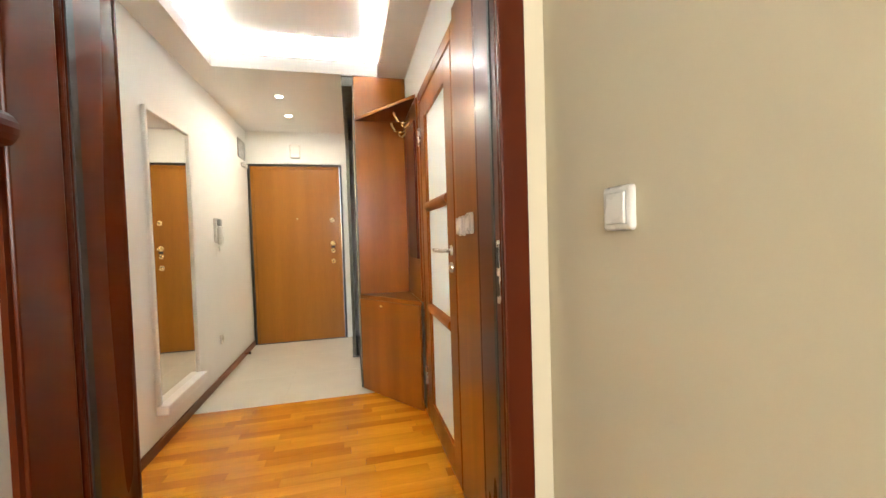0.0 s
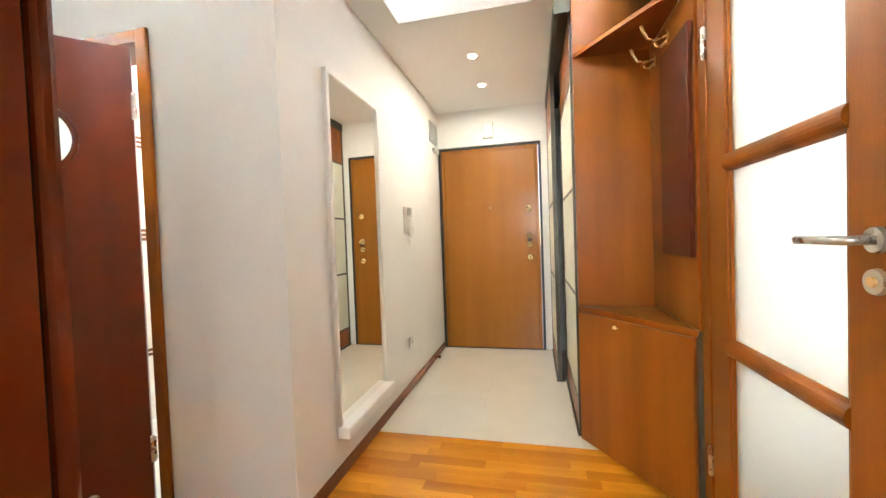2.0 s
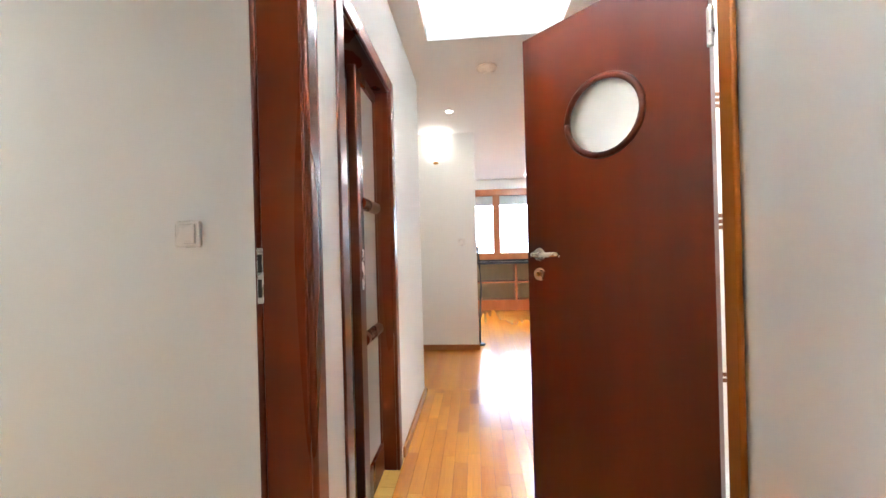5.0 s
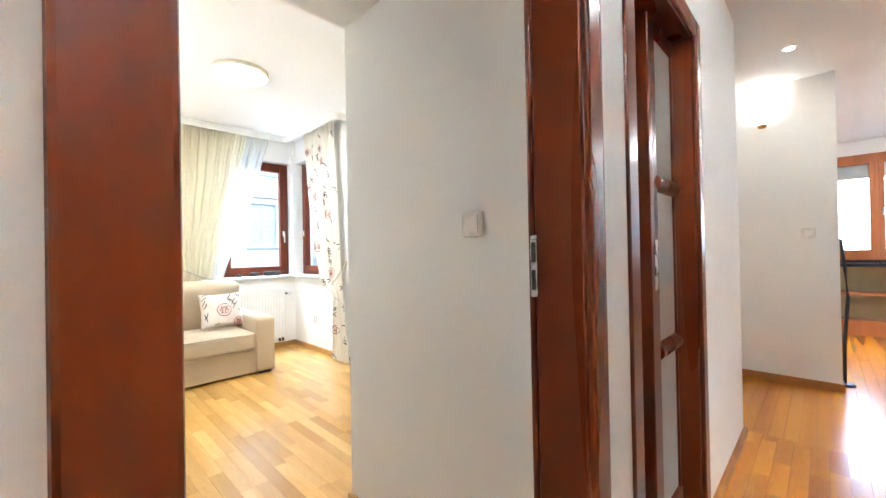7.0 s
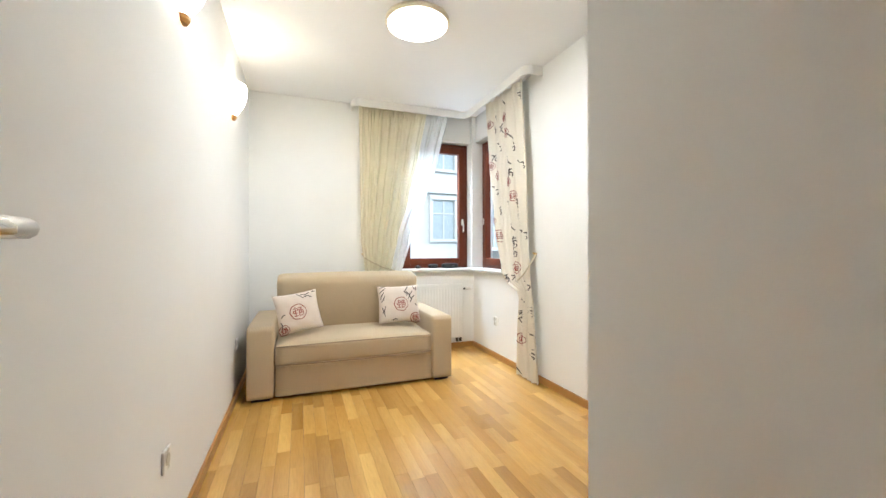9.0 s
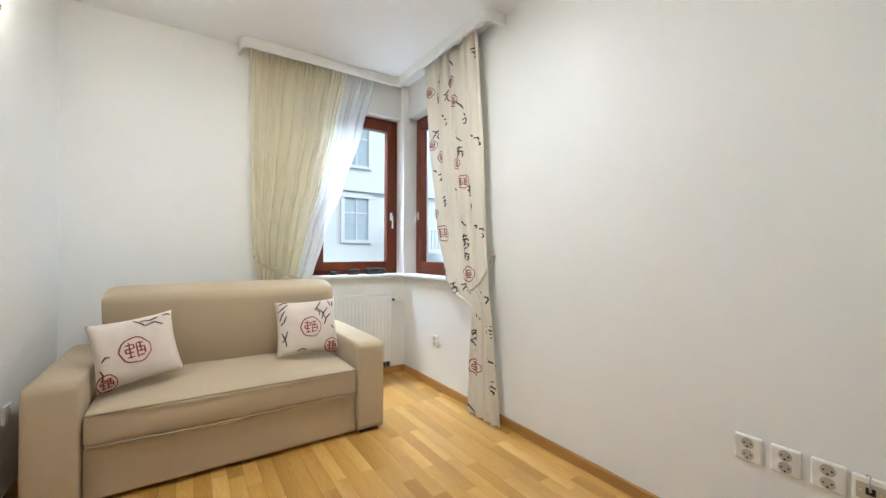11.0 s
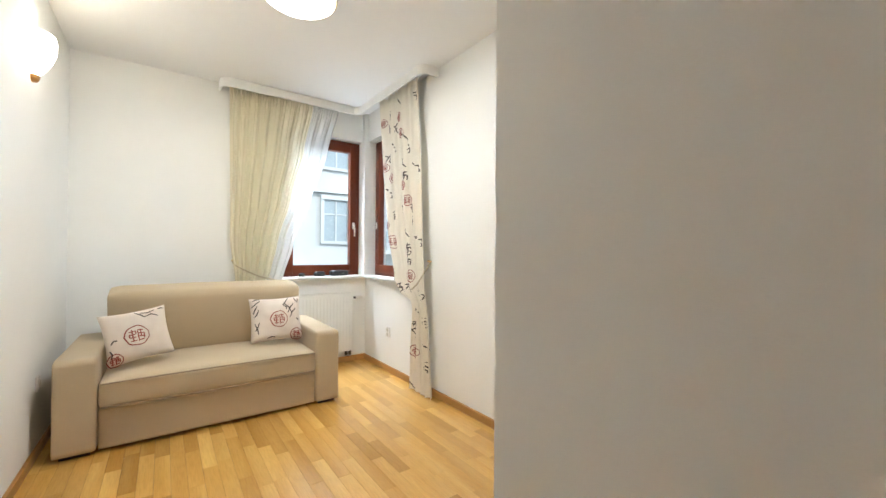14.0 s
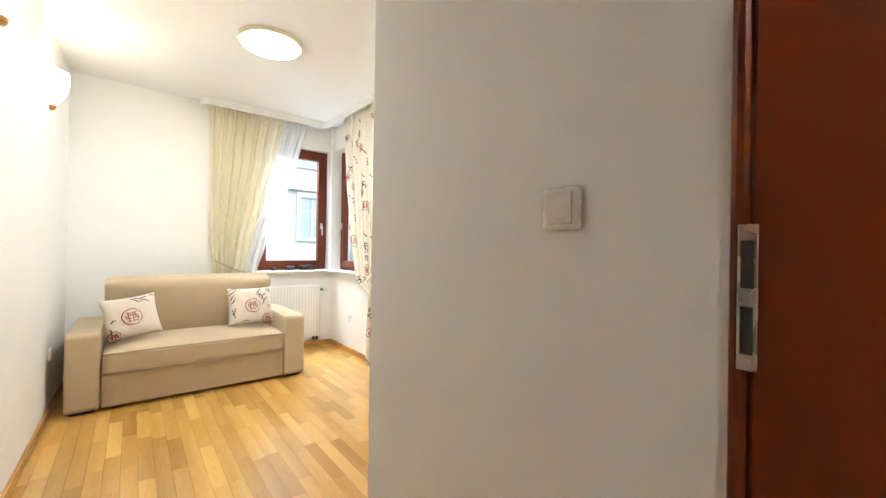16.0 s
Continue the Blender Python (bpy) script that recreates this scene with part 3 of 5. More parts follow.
# bedroom doorway and leaf
f = tagged(thing("door_2", pose(-1.375, 1.03, 0), "dark mahogany door frame of the bedroom", "door frame"), kind="structure")
door_frame(f, 0.708, 2.03, 0.126)
strike_plate(f, pose(0.002, 0.003, 1.100, 0, 0, 180) @ Matrix.Diagonal((1, 0.85, 0.88, 1)))
d = thing("glazed_door", pose(-0.658, 0.955, 0.008, 0, 0, -87.5), "open dark mahogany door with glossy satin glass", "door")
glazed_leaf(d, 0.78, 2.01, 0.095, M_SATINB, M_JAMB, rails=(0.73, 1.335))
lever(d, 0.735, 1.105, 1, -0.115)
lever(d, 0.735, 1.105, -1, -0.115)
hinges(d, -0.004, -0.026, (0.25, 1.8))

# third doorway with a sliding leaf half drawn
f = tagged(thing("door_3", pose(-2.43, 0.99, 0), "dark mahogany frame of the walk-in closet", "door frame"), kind="structure")
door_frame(f, 0.728, 1.985, 0.155)
d = thing("sliding_door", pose(-2.52, 1.055, 0.004), "half-drawn dark mahogany sliding door with glass panes", "sliding door")
glazed_leaf(d, 0.435, 1.975, 0.085, M_SATINB, M_JAMB)
part("pull_plate", box(0.378, 0.021, 0.98, 0.408, 0.025, 1.16, bevel=0.002), M_STEEL, d, "long steel pull plate")

# bathroom doorway and leaf
f = tagged(thing("door_4", pose(-2.37, 2.29, 0), "red-brown mahogany frame of the bathroom", "door frame"), kind="structure")
door_frame(f, 0.780, 2.045, 0.14, 0.06, M_MAHOG)
d = thing("bathroom_door", pose(-1.619, 2.279, 0.012, 0, 0, 224.5), "half-open dark brown bathroom door with a round window", "door")
LW, LH, CX, CZ, CR = 0.662, 2.005, 0.325, 1.60, 0.134
bm = bmesh.new()
N, Q = 48, CR + 0.03
for y in (-0.02, 0.02):
    ring = [bm.verts.new((CX + CR * math.cos(6.28318 * k / N), y, CZ + CR * math.sin(6.28318 * k / N))) for k in range(N)]
    edge = []
    for k in range(N):
        c, s = math.cos(6.28318 * k / N), math.sin(6.28318 * k / N)
        q = Q / max(abs(c), abs(s))
        edge.append(bm.verts.new((CX + c * q, y, CZ + s * q)))
    for k in range(N):
        bm.faces.new((ring[k], ring[(k + 1) % N], edge[(k + 1) % N], edge[k]))
add_box(bm, 0, -0.02, 0, LW, 0.02, CZ - Q)
add_box(bm, 0, -0.02, CZ + Q, LW, 0.02, LH)
add_box(bm, 0, -0.02, CZ - Q, CX - Q, 0.02, CZ + Q)
add_box(bm, CX + Q, -0.02, CZ - Q, LW, 0.02, CZ + Q)
part("leaf", bm, M_BATH, d)
part("edge_band", boxes([(-0.001, -0.0205, 0, 0.002, 0.0205, LH), (LW - 0.002, -0.0205, 0, LW + 0.001, 0.0205, LH), (0, -0.0205, -0.001, LW, 0.0205, 0.002), (0, -0.0205, LH - 0.002, LW, 0.0205, LH + 0.001)]), M_BATH, d)
ring = []
for k in range(41):
    a = 6.28318 * k / 40
    ring.append((math.cos(a), math.sin(a)))
for s in (-1, 1):
    part("window_ring", tube([(CX + (CR + 0.004) * c, s * 0.021, CZ + (CR + 0.004) * q) for c, q in ring], 0.012, 8), M_BATH, d, "round moulded ring", True)
part("round_pane", cyl((CX, -0.004, CZ), (CX, 0.004, CZ), CR + 0.002, seg=48), M_ROUND, d, "round satin glass pane")
lever(d, LW - 0.058, 1.112, 1, -0.12)
lever(d, LW - 0.058, 1.112, -1, -0.12)
for k in range(4):
    x = 0.20 + k * 0.091
    v = part("vent_ring", lathe([(0.012, 0), (0.021, 0.0), (0.021, 0.004), (0.013, 0.006), (0.012, 0)], (0, 0, 0), 20), M_STEEL, d, "round steel vent")
    v.matrix_local = pose(x, 0.0205, 0.126, -90)
    part("vent_hole", cyl((0, 0, 0), (0, 0, 0.003), 0.012, seg=20), M_GREYPL, v)
hinges(d, -0.006, 0.026, (0.28, 1.76))
for z in (0.28, 1.76):
    part("hinge_plate", box(-0.018, 0.0205, z - 0.05, -0.002, 0.024, z + 0.05, bevel=0.001), M_STEEL, d, "steel hinge plate")

# entrance door
f = tagged(thing("door_5", pose(-0.90, 4.935, 0), "black metal frame of the entrance", "door frame"), kind="structure")
part("frame_side", box(-0.012, -0.004, 0, 0.010, 0.10, 2.10), M_BLACK, f)
part("frame_side", box(1.012, -0.004, 0, 1.034, 0.10, 2.10), M_BLACK, f)
part("frame_head", box(0.010, -0.004, 2.082, 1.012, 0.10, 2.10), M_BLACK, f)
part("threshold", box(0.010, 0.0, 0.0, 1.012, 0.10, 0.008), M_BLACK, f)
d = thing("entrance_door", pose(-0.90, 4.935, 0.010), "closed orange-brown veneered security door", "door")
part("leaf", box(0.016, 0.002, 0, 1.006, 0.06, 2.066, bevel=0.003), M_ENTRY, d)
part("trim_strip", boxes([(0.016, -0.008, 0, 0.05, 0.003, 2.066), (0.972, -0.008, 0, 1.006, 0.003, 2.066), (0.05, -0.008, 2.032, 0.972, 0.003, 2.066)], 0.003), M_ENTRY, d)
for z, r in ((1.43, 0.028), (1.150, 0.030), (1.062, 0.026), (0.935, 0.029)):
    k = part("lock_rosette", lathe([(0, 0.012), (r * 0.6, 0.012), (r * 0.95, 0.006), (r, 0)], (0, 0, 0), 24), M_BRASS, d, "brass lock rosette", True)
    k.matrix_local = pose(0.905, 0.002, z, 90)
    part("key_slot", box(-0.004, -0.011, 0.0125, 0.004, 0.011, 0.016), M_BLACK, k)
kn = part("knob", lathe([(0, 0.05), (0.016, 0.048), (0.02, 0.04), (0.014, 0.03), (0.011, 0.012), (0.011, 0)], (0, 0, 0), 20), M_BRASS, d, "brass door knob", True)
kn.matrix_local = pose(0.905, 0.0, 1.145, 90)
part("lock_bar", box(0.885, -0.016, 1.095, 0.925, 0.002, 1.118, bevel=0.002), M_BLACK, d)
pp = part("peephole", cyl((0.508, 0.003, 1.45), (0.508, -0.005, 1.45), 0.011, seg=16), M_BRASS, d)
part("lens", cyl((0.508, -0.004, 1.45), (0.508, -0.0065, 1.45), 0.007, seg=12), M_BLACK, pp)

# glazed door in the hall's side wall
f = tagged(thing("door_6", pose(0.80, 1.775, 0, 0, 0, 90), "red-brown mahogany frame of a side room", "door frame"), kind="structure")
door_frame(f, 0.80, 2.07, 0.11, 0.07, M_MAHOG, 0.012)
d = thing("glazed_door", pose(0.698, 2.565, 0.008, 0, 0, -90), "closed red-brown mahogany door with satin panes", "door")
glazed_leaf(d, 0.78, 2.05, 0.135, M_SATIN, M_MAHOG)
lever(d, 0.72, 1.12, -1, -0.14)
hinges(d, -0.002, -0.028, (0.28, 1.83))

# ---- hall ----
t = thing("wall_panel", pose(0.69, 1.17, 0), "tall red-brown mahogany wall panel", "wall panel")
part("panel", box(-0.022, 0.0, 0.0, -0.002, 0.53, 2.16, bevel=0.002), M_MAHOG, t)


def switch_plate(name, m, label):
    """Wall switch; the face looks along -y, the plate stands on y = 0."""
    s = thing(name, m, label, "light switch", "wall switches and sockets")
    part("plate", box(-0.041, -0.012, -0.041, 0.041, 0, 0.041, bevel=0.0085, seg=4), M_PLASTIC, s)
    part("frame_line", box(-0.0275, -0.0125, -0.030, 0.0275, -0.0105, 0.030, bevel=0.001), M_GREYPL, s)
    part("rocker", box(-0.0262, -0.017, -0.0290, 0.0262, -0.0126, 0.0290, bevel=0.003, seg=2), M_PLASTIC, s)
    return s


def socket_double(m, label):
    s = thing("double_socket", m, label, "socket", "wall switches and sockets")
    part("plate", box(-0.040, -0.014, -0.045, 0.040, 0, 0.045, bevel=0.0065, seg=3), M_PLASTIC, s)
    for z in (0.0195, -0.0195):
        w = part("well", cyl((0, -0.0142, z), (0, -0.0152, z), 0.0185, 0.018, 24), plain_well, s, "round beige socket well")
        part("pin_hole", cyl((-0.0095, -0.0150, z), (-0.0095, -0.0160, z), 0.0028, seg=10), M_BLACK, w)
        part("pin_hole", cyl((0.0095, -0.0150, z), (0.0095, -0.0160, z), 0.0028, seg=10), M_BLACK, w)
        part("earth_pin", cyl((0, -0.0150, z - 0.011), (0, -0.0175, z - 0.011), 0.0032, seg=10), M_ALUDARK, w)
    return s


plain_well = plain("beige_plastic", (0.50, 0.46, 0.37), 0.35)
# switch and covered socket on the wooden panel; faces look along -x
switch_plate("light_switch", pose(0.668, 1.505, 1.242, 0, 0, -90), "white light switch on the wooden panel")
s = thing("covered_socket", pose(0.668, 1.61, 1.235, 0, 0, -90), "white socket with a closed flap", "socket", "wall switches and sockets")
part("plate", box(-0.041, -0.011, -0.041, 0.041, 0, 0.041, bevel=0.006, seg=3), M_PLASTIC, s)
part("flap", box(-0.033, -0.024, -0.034, 0.033, -0.0112, 0.034, bevel=0.006, seg=3), M_PLASTIC, s)
switch_plate("light_switch", pose(0.709, 0.712, 1.235, 0, 0, -90), "cream light switch beside the first doorway")
switch_plate("light_switch", pose(-1.545, 0.712, 1.222, 0, 0, 90), "cream light switch beside the bedroom doorway")
switch_plate("light_switch", pose(-4.849, 1.43, 1.23, 0, 0, 90), "white light switch on the partition")

# wardrobe end panel, corner shoe cabinet, hat shelf, coat panel
t = thing("wardrobe", pose(0.28, 3.24, 0), "built-in mahogany wardrobe with sliding glazed doors", "wardrobe")
part("end_panel", box(0.0, -0.022, 0, 0.405, 0.0, 2.476, bevel=0.002), M_MAHOG, t)
part("top_track", box(-0.09, 0.002, 2.40, 0.03, 1.69, 2.478), M_ALUDARK, t, "dark metal track")
part("floor_track", boxes([(-0.020, 0.002, 0.0, 0.03, 0.84, 0.016), (-0.09, 0.84, 0.0, -0.030, 1.69, 0.016)]), M_ALUDARK, t, "dark metal track")
part("carcass", boxes([(0.06, 0.002, 0.02, 0.59, 1.69, 0.04), (0.565, 0.002, 0.04, 0.59, 1.69, 2.4)]), M_MAHOG, t)


def sliding_leaf(x, y0, y1):
    p = part("sliding_leaf", boxes([(x, y0, 0.02, x + 0.03, y0 + 0.025, 2.40), (x, y1 - 0.025, 0.02, x + 0.03, y1, 2.40)]), M_ALUDARK, t, "dark metal framed sliding leaf")
    part("top_panel", box(x + 0.004, y0 + 0.025, 2.03, x + 0.022, y1 - 0.025, 2.40), M_MAHOG, p)
    part("bottom_panel", box(x + 0.004, y0 + 0.025, 0.02, x + 0.022, y1 - 0.025, 0.20), M_MAHOG, p)
    zs = (0.20, 0.81, 1.42, 2.03)
    for a, b in zip(zs, zs[1:]):
        part("pane", box(x + 0.004, y0 + 0.025, a + 0.009, x + 0.020, y1 - 0.025, b - 0.009), M_GREENGL, p, "pale green frosted pane")
    for z in zs:
        part("crossbar", box(x + 0.001, y0 + 0.025, z - 0.009, x + 0.027, y1 - 0.025, z + 0.009), M_ALUDARK, p)


sliding_leaf(-0.012, 0.01, 0.86)
sliding_leaf(-0.082, 0.84, 1.69)

A, B = (0.285, 3.212), (0.668, 2.66)


def wedge(a, b, corner, z0, z1):
    """A three-cornered board."""
    bm = bmesh.new()
    lo = [bm.verts.new((*p, z0)) for p in (a, b, corner)]
    hi = [bm.verts.new((*p, z1)) for p in (a, b, corner)]
    bm.faces.new(lo)
    bm.faces.new(hi)
    for k in range(3):
        bm.faces.new((lo[k], lo[(k + 1) % 3], hi[(k + 1) % 3], hi[k]))
    return bm


C = (0.668, 3.212)
t = thing("shoe_cabinet", pose(0, 0, 0), "three-cornered mahogany shoe cabinet in the corner", "cabinet")
part("body", wedge((0.292, 3.212), (0.668, 2.672), C, 0, 0.735), M_MAHOG, t)
part("top", wedge((0.278, 3.2115), (0.6675, 2.65), (0.6675, 3.2115), 0.736, 0.758), M_MAHOGX, t)
dv = Vector((B[0] - A[0], B[1] - A[1], 0))
ang = math.degrees(math.atan2(dv.y, dv.x))
fr = part("front", box(0.006, -0.020, 0.012, dv.length - 0.006, -0.002, 0.728, bevel=0.002), M_MAHOG, t)
fr.matrix_local = pose(A[0], A[1], 0, 0, 0, ang)
part("knob", lathe([(0, 0.024), (0.010, 0.022), (0.011, 0.016), (0.006, 0.008), (0.006, 0)], (0, 0, 0), 16), M_BRASS, fr, "small brass knob", True).matrix_local = pose(dv.length * 0.42, -0.020, 0.695, 90)
t = thing("hat_shelf", pose(0, 0, 0), "three-cornered mahogany hat shelf", "shelf")
part("board", wedge((0.282, 3.2115), (0.6675, 2.65), (0.6675, 3.2115), 2.125, 2.147), M_MAHOGX, t)
t = thing("coat_rack", pose(0.69, 2.645, 0), "mahogany coat rack panel with a darker raised field", "coat rack")
part("back_panel", box(-0.0215, 0.0, 0.76, -0.002, 0.572, 2.124), M_MAHOG, t)
part("raised_field", box(-0.040, 0.02, 1.05, -0.0217, 0.36, 1.98, bevel=0.003), M_BATH, t, "dark brown raised field")
for y, z in ((2.93, 2.05), (3.12, 2.03)):
    k = thing("coat_hook", pose(0.668, y, z), "curved brass coat hook", "hook", "coat hooks")
    part("back_plate", box(-0.005, -0.012, -0.035, 0, 0.012, 0.035, bevel=0.004, seg=2), M_BRASS, k)
    part("upper_prong", tube([(-0.004, 0, 0.005), (-0.05, 0, -0.012), (-0.085, 0, 0.0), (-0.105, 0, 0.035), (-0.112, 0, 0.06)], 0.006, 8, 1.3), M_BRASS, k, "", True)
    part("lower_prong", tube([(-0.004, 0, -0.02), (-0.03, 0, -0.045), (-0.05, 0, -0.04), (-0.058, 0, -0.02)], 0.0055, 8, 1.2), M_BRASS, k, "", True)

# mirror
t = thing("wall_mirror", pose(-0.92, 2.635, 0.0), "tall mirror in a white frame with a bottom ledge", "mirror")
part("glass", box(0.004, 0.022, 0.26, 0.012, 0.60, 1.98), M_MIRROR, t, "clear mirror glass")
part("backing", box(0.0005, 0.0, 0.20, 0.0038, 0.62, 2.0), M_WHITE, t)
for a, b in ((0.0, 0.022), (0.60, 0.622)):
    part("frame_side", box(0.004, a, 0.26, 0.026, b, 2.004, bevel=0.004), M_WHITE, t)
part("frame_top", box(0.004, 0.022, 1.98, 0.026, 0.60, 2.004, bevel=0.004), M_WHITE, t)
part("ledge", box(0.0005, -0.005, 0.20, 0.07, 0.63, 0.258, bevel=0.008, seg=2), M_WHITE, t, "white painted ledge")

# intercom
t = thing("intercom", pose(-0.92, 3.76, 1.30), "white door intercom with its handset", "intercom")
part("body", box(0, -0.02, -0.095, 0.026, 0.075, 0.115, bevel=0.008, seg=2), M_PLASTIC, t)
h = part("handset", soft_box(0.028, -0.016, -0.115, 0.062, 0.032, 0.045, 0.012, (0.004, 0, 0), 7), M_PLASTIC, t, "white handset", True)
part("earpiece", soft_box(0.028, -0.016, 0.048, 0.058, 0.032, 0.105, 0.010, (0, 0, 0), 5), M_GREYPL, h, "grey earpiece", True)
part("call_button", cyl((0.026, 0.055, -0.03), (0.034, 0.055, -0.03), 0.010, seg=16), M_PLASTIC, t)
part("cord", tube([(0.03, 0.01, -0.11), (0.036, 0.012, -0.155), (0.03, 0.03, -0.175), (0.02, 0.05, -0.15), (0.015, 0.052, -0.09)], 0.003, 6), M_PLASTIC, t, "white coiled cord", True)
t = thing("paper_tag", pose(-0.9195, 3.80, 1.12), "small white paper tag under the intercom", "tag")
part("sheet", box(0, 0, -0.055, 0.0015, 0.055, 0.05), M_WHITE, t)
part("pin", cyl((0.0015, 0.027, 0.042), (0.006, 0.027, 0.042), 0.004, seg=10), M_GREYPL, t)
t = thing("junction_box", pose(-0.92, 3.895, 1.235), "small white wall button box", "button box")
part("box_body", box(0, -0.03, -0.025, 0.024, 0.03, 0.025, bevel=0.005, seg=2), M_PLASTIC, t)
part("button", box(0.0243, -0.014, -0.012, 0.028, 0.014, 0.012, bevel=0.001), M_PLASTIC, t)
# vent grille
t = thing("vent_grille", pose(-0.92, 4.60, 2.12), "grey ventilation grille near the ceiling", "vent")
part("frame", boxes([(0, 0, 0, 0.012, 0.26, 0.012), (0, 0, 0.188, 0.012, 0.26, 0.2), (0, 0, 0.012, 0.012, 0.012, 0.188), (0, 0.248, 0.012, 0.012, 0.26, 0.188)]), M_GREYPL, t)
for k in range(9):
    part("slat", box(0.002, 0.012, 0.018 + k * 0.019, 0.009, 0.248, 0.028 + k * 0.019), M_GREYPL, t)
t = thing("sensor_box", pose(-0.92, 4.70, 2.055), "small white alarm sensor under the grille", "sensor")
part("body", box(0, 0, -0.022, 0.035, 0.17, 0.022, bevel=0.006, seg=2), M_PLASTIC, t)
part("lens", box(0.0352, 0.05, -0.01, 0.038, 0.12, 0.01, bevel=0.001), M_WHITE, t)
t = thing("door_chime", pose(-0.385, 4.95, 2.255), "white door chime box above the entrance", "chime")
part("body", box(-0.055, -0.035, -0.075, 0.055, 0, 0.08, bevel=0.008, seg=2), M_PLASTIC, t)
part("lower_lip", box(-0.05, -0.030, -0.085, 0.05, -0.002, -0.0755), M_GREYPL, t)
s = thing("socket", pose(-0.92, 3.82, 0.36, 0, 0, 90), "white single wall socket", "socket", "wall switches and sockets")
part("plate", box(-0.040, -0.011, -0.040, 0.040, 0, 0.040, bevel=0.006, seg=2), M_PLASTIC, s)
part("well", cyl((0, -0.0112, 0), (0, -0.0125, 0), 0.021, seg=24), plain_well, s)
t = thing("door_stop", pose(-0.905, 4.45, 0.045), "small brown door stop on the skirting", "door stop")
part("post", cyl((0, 0, 0), (0.045, 0, 0), 0.009, 0.008, 12), M_DARKBASE, t)
part("rubber_tip", cyl((0.045, 0, 0), (0.06, 0, 0), 0.014, 0.013, 16), M_BLACK, t)

# skirtings
structure("baseboard_hall", boxes([(-0.92, 2.288, 0, -0.904, 4.93, 0.06), (-1.485, 2.284, 0, -0.904, 2.30, 0.06)], 0.003), M_DARKBASE, "dark red-brown skirting", "baseboard")
structure("baseboard_hall_south", boxes([(-3.49, 1.15, 0, -2.555, 1.166, 0.06), (-1.695, 1.15, 0, -1.487, 1.166, 0.06), (-0.592, 1.15, 0, -0.375, 1.166, 0.06), (-3.506, 0.2, 0, -3.49, 1.166, 0.06), (-4.85, 0.2, 0, -4.834, 1.60, 0.06), (-4.97, 1.60, 0, -4.834, 1.612, 0.06)], 0.003), M_ORBASE, "orange-brown skirting", "baseboard")
structure("baseboard_bedroom", boxes([(-2.785, -3.32, 0, -2.767, -0.033, 0.055), (-2.767, -3.32, 0, -0.485, -3.303, 0.055), (-0.502, -3.303, 0, -0.485, 0.95, 0.055), (-1.545, -0.05, 0, -1.530, 0.99, 0.055), (-2.767, -0.05, 0, -1.545, -0.033, 0.055)], 0.003), M_OAKBASE, "light oak skirting", "baseboard")

# light cove strips and spots
t = thing("light_strip", pose(0, 0, 0), "white light strip hidden in the ceiling cove", "light")
for r in ((-2.86, 1.22, 0.46, 1.234), (0.56, 1.32, 0.574, 3.2), (-0.70, 3.30, 0.46, 3.314), (-0.82, 2.32, -0.806, 3.2), (-2.86, 2.21, -0.83, 2.224), (-2.974, 1.32, -2.96, 2.12)):
    part("strip", box(r[0], r[1], HZ + 0.031, r[2], r[3], HZ + 0.04), M_LED, t)


def spot(x, y, z, power):
    s = thing("ceiling_spot", pose(x, y, z), "small round recessed ceiling spot, lit", "spotlight", "recessed ceiling spots")
    part("bezel", lathe([(0.026, 0), (0.040, 0.0), (0.040, -0.004), (0.030, -0.006), (0.026, 0)], (0, 0, 0), 24), M_WHITE, s)
    part("bulb", cyl((0, 0, -0.0005), (0, 0, -0.003), 0.025, seg=20), M_SPOT, s, "glowing bulb")
    if power:
        lamp("spot_light", "AREA", pose(x, y, z - 0.012), power, 0.05, WARM)


spot(-0.352, 3.77, HZ, 3.8)
spot(-0.355, 4.32, HZ, 3.2)
spot(-4.14, 1.37, HZ, 2.2)
for x in (-4.85, -5.49, -6.18, -6.86, -7.56):
    spot(x, 2.54, HZ, 0)
lamp("kitchen_light", "AREA", pose(-6.2, 2.54, HZ - 0.012), 24, 0.3, (1, 0.96, 0.92))
t = thing("smoke_detector", pose(-3.28, 1.70, HZ), "flat round off-white ceiling detector", "smoke detector")
part("base", cyl((0, 0, 0), (0, 0, -0.012), 0.075, seg=32), M_PLASTIC, t)
part("cover", lathe([(0, -0.032), (0.045, -0.03), (0.066, -0.018), (0.07, -0.0125)], (0, 0, 0), 32), M_PLASTIC, t, "", True)


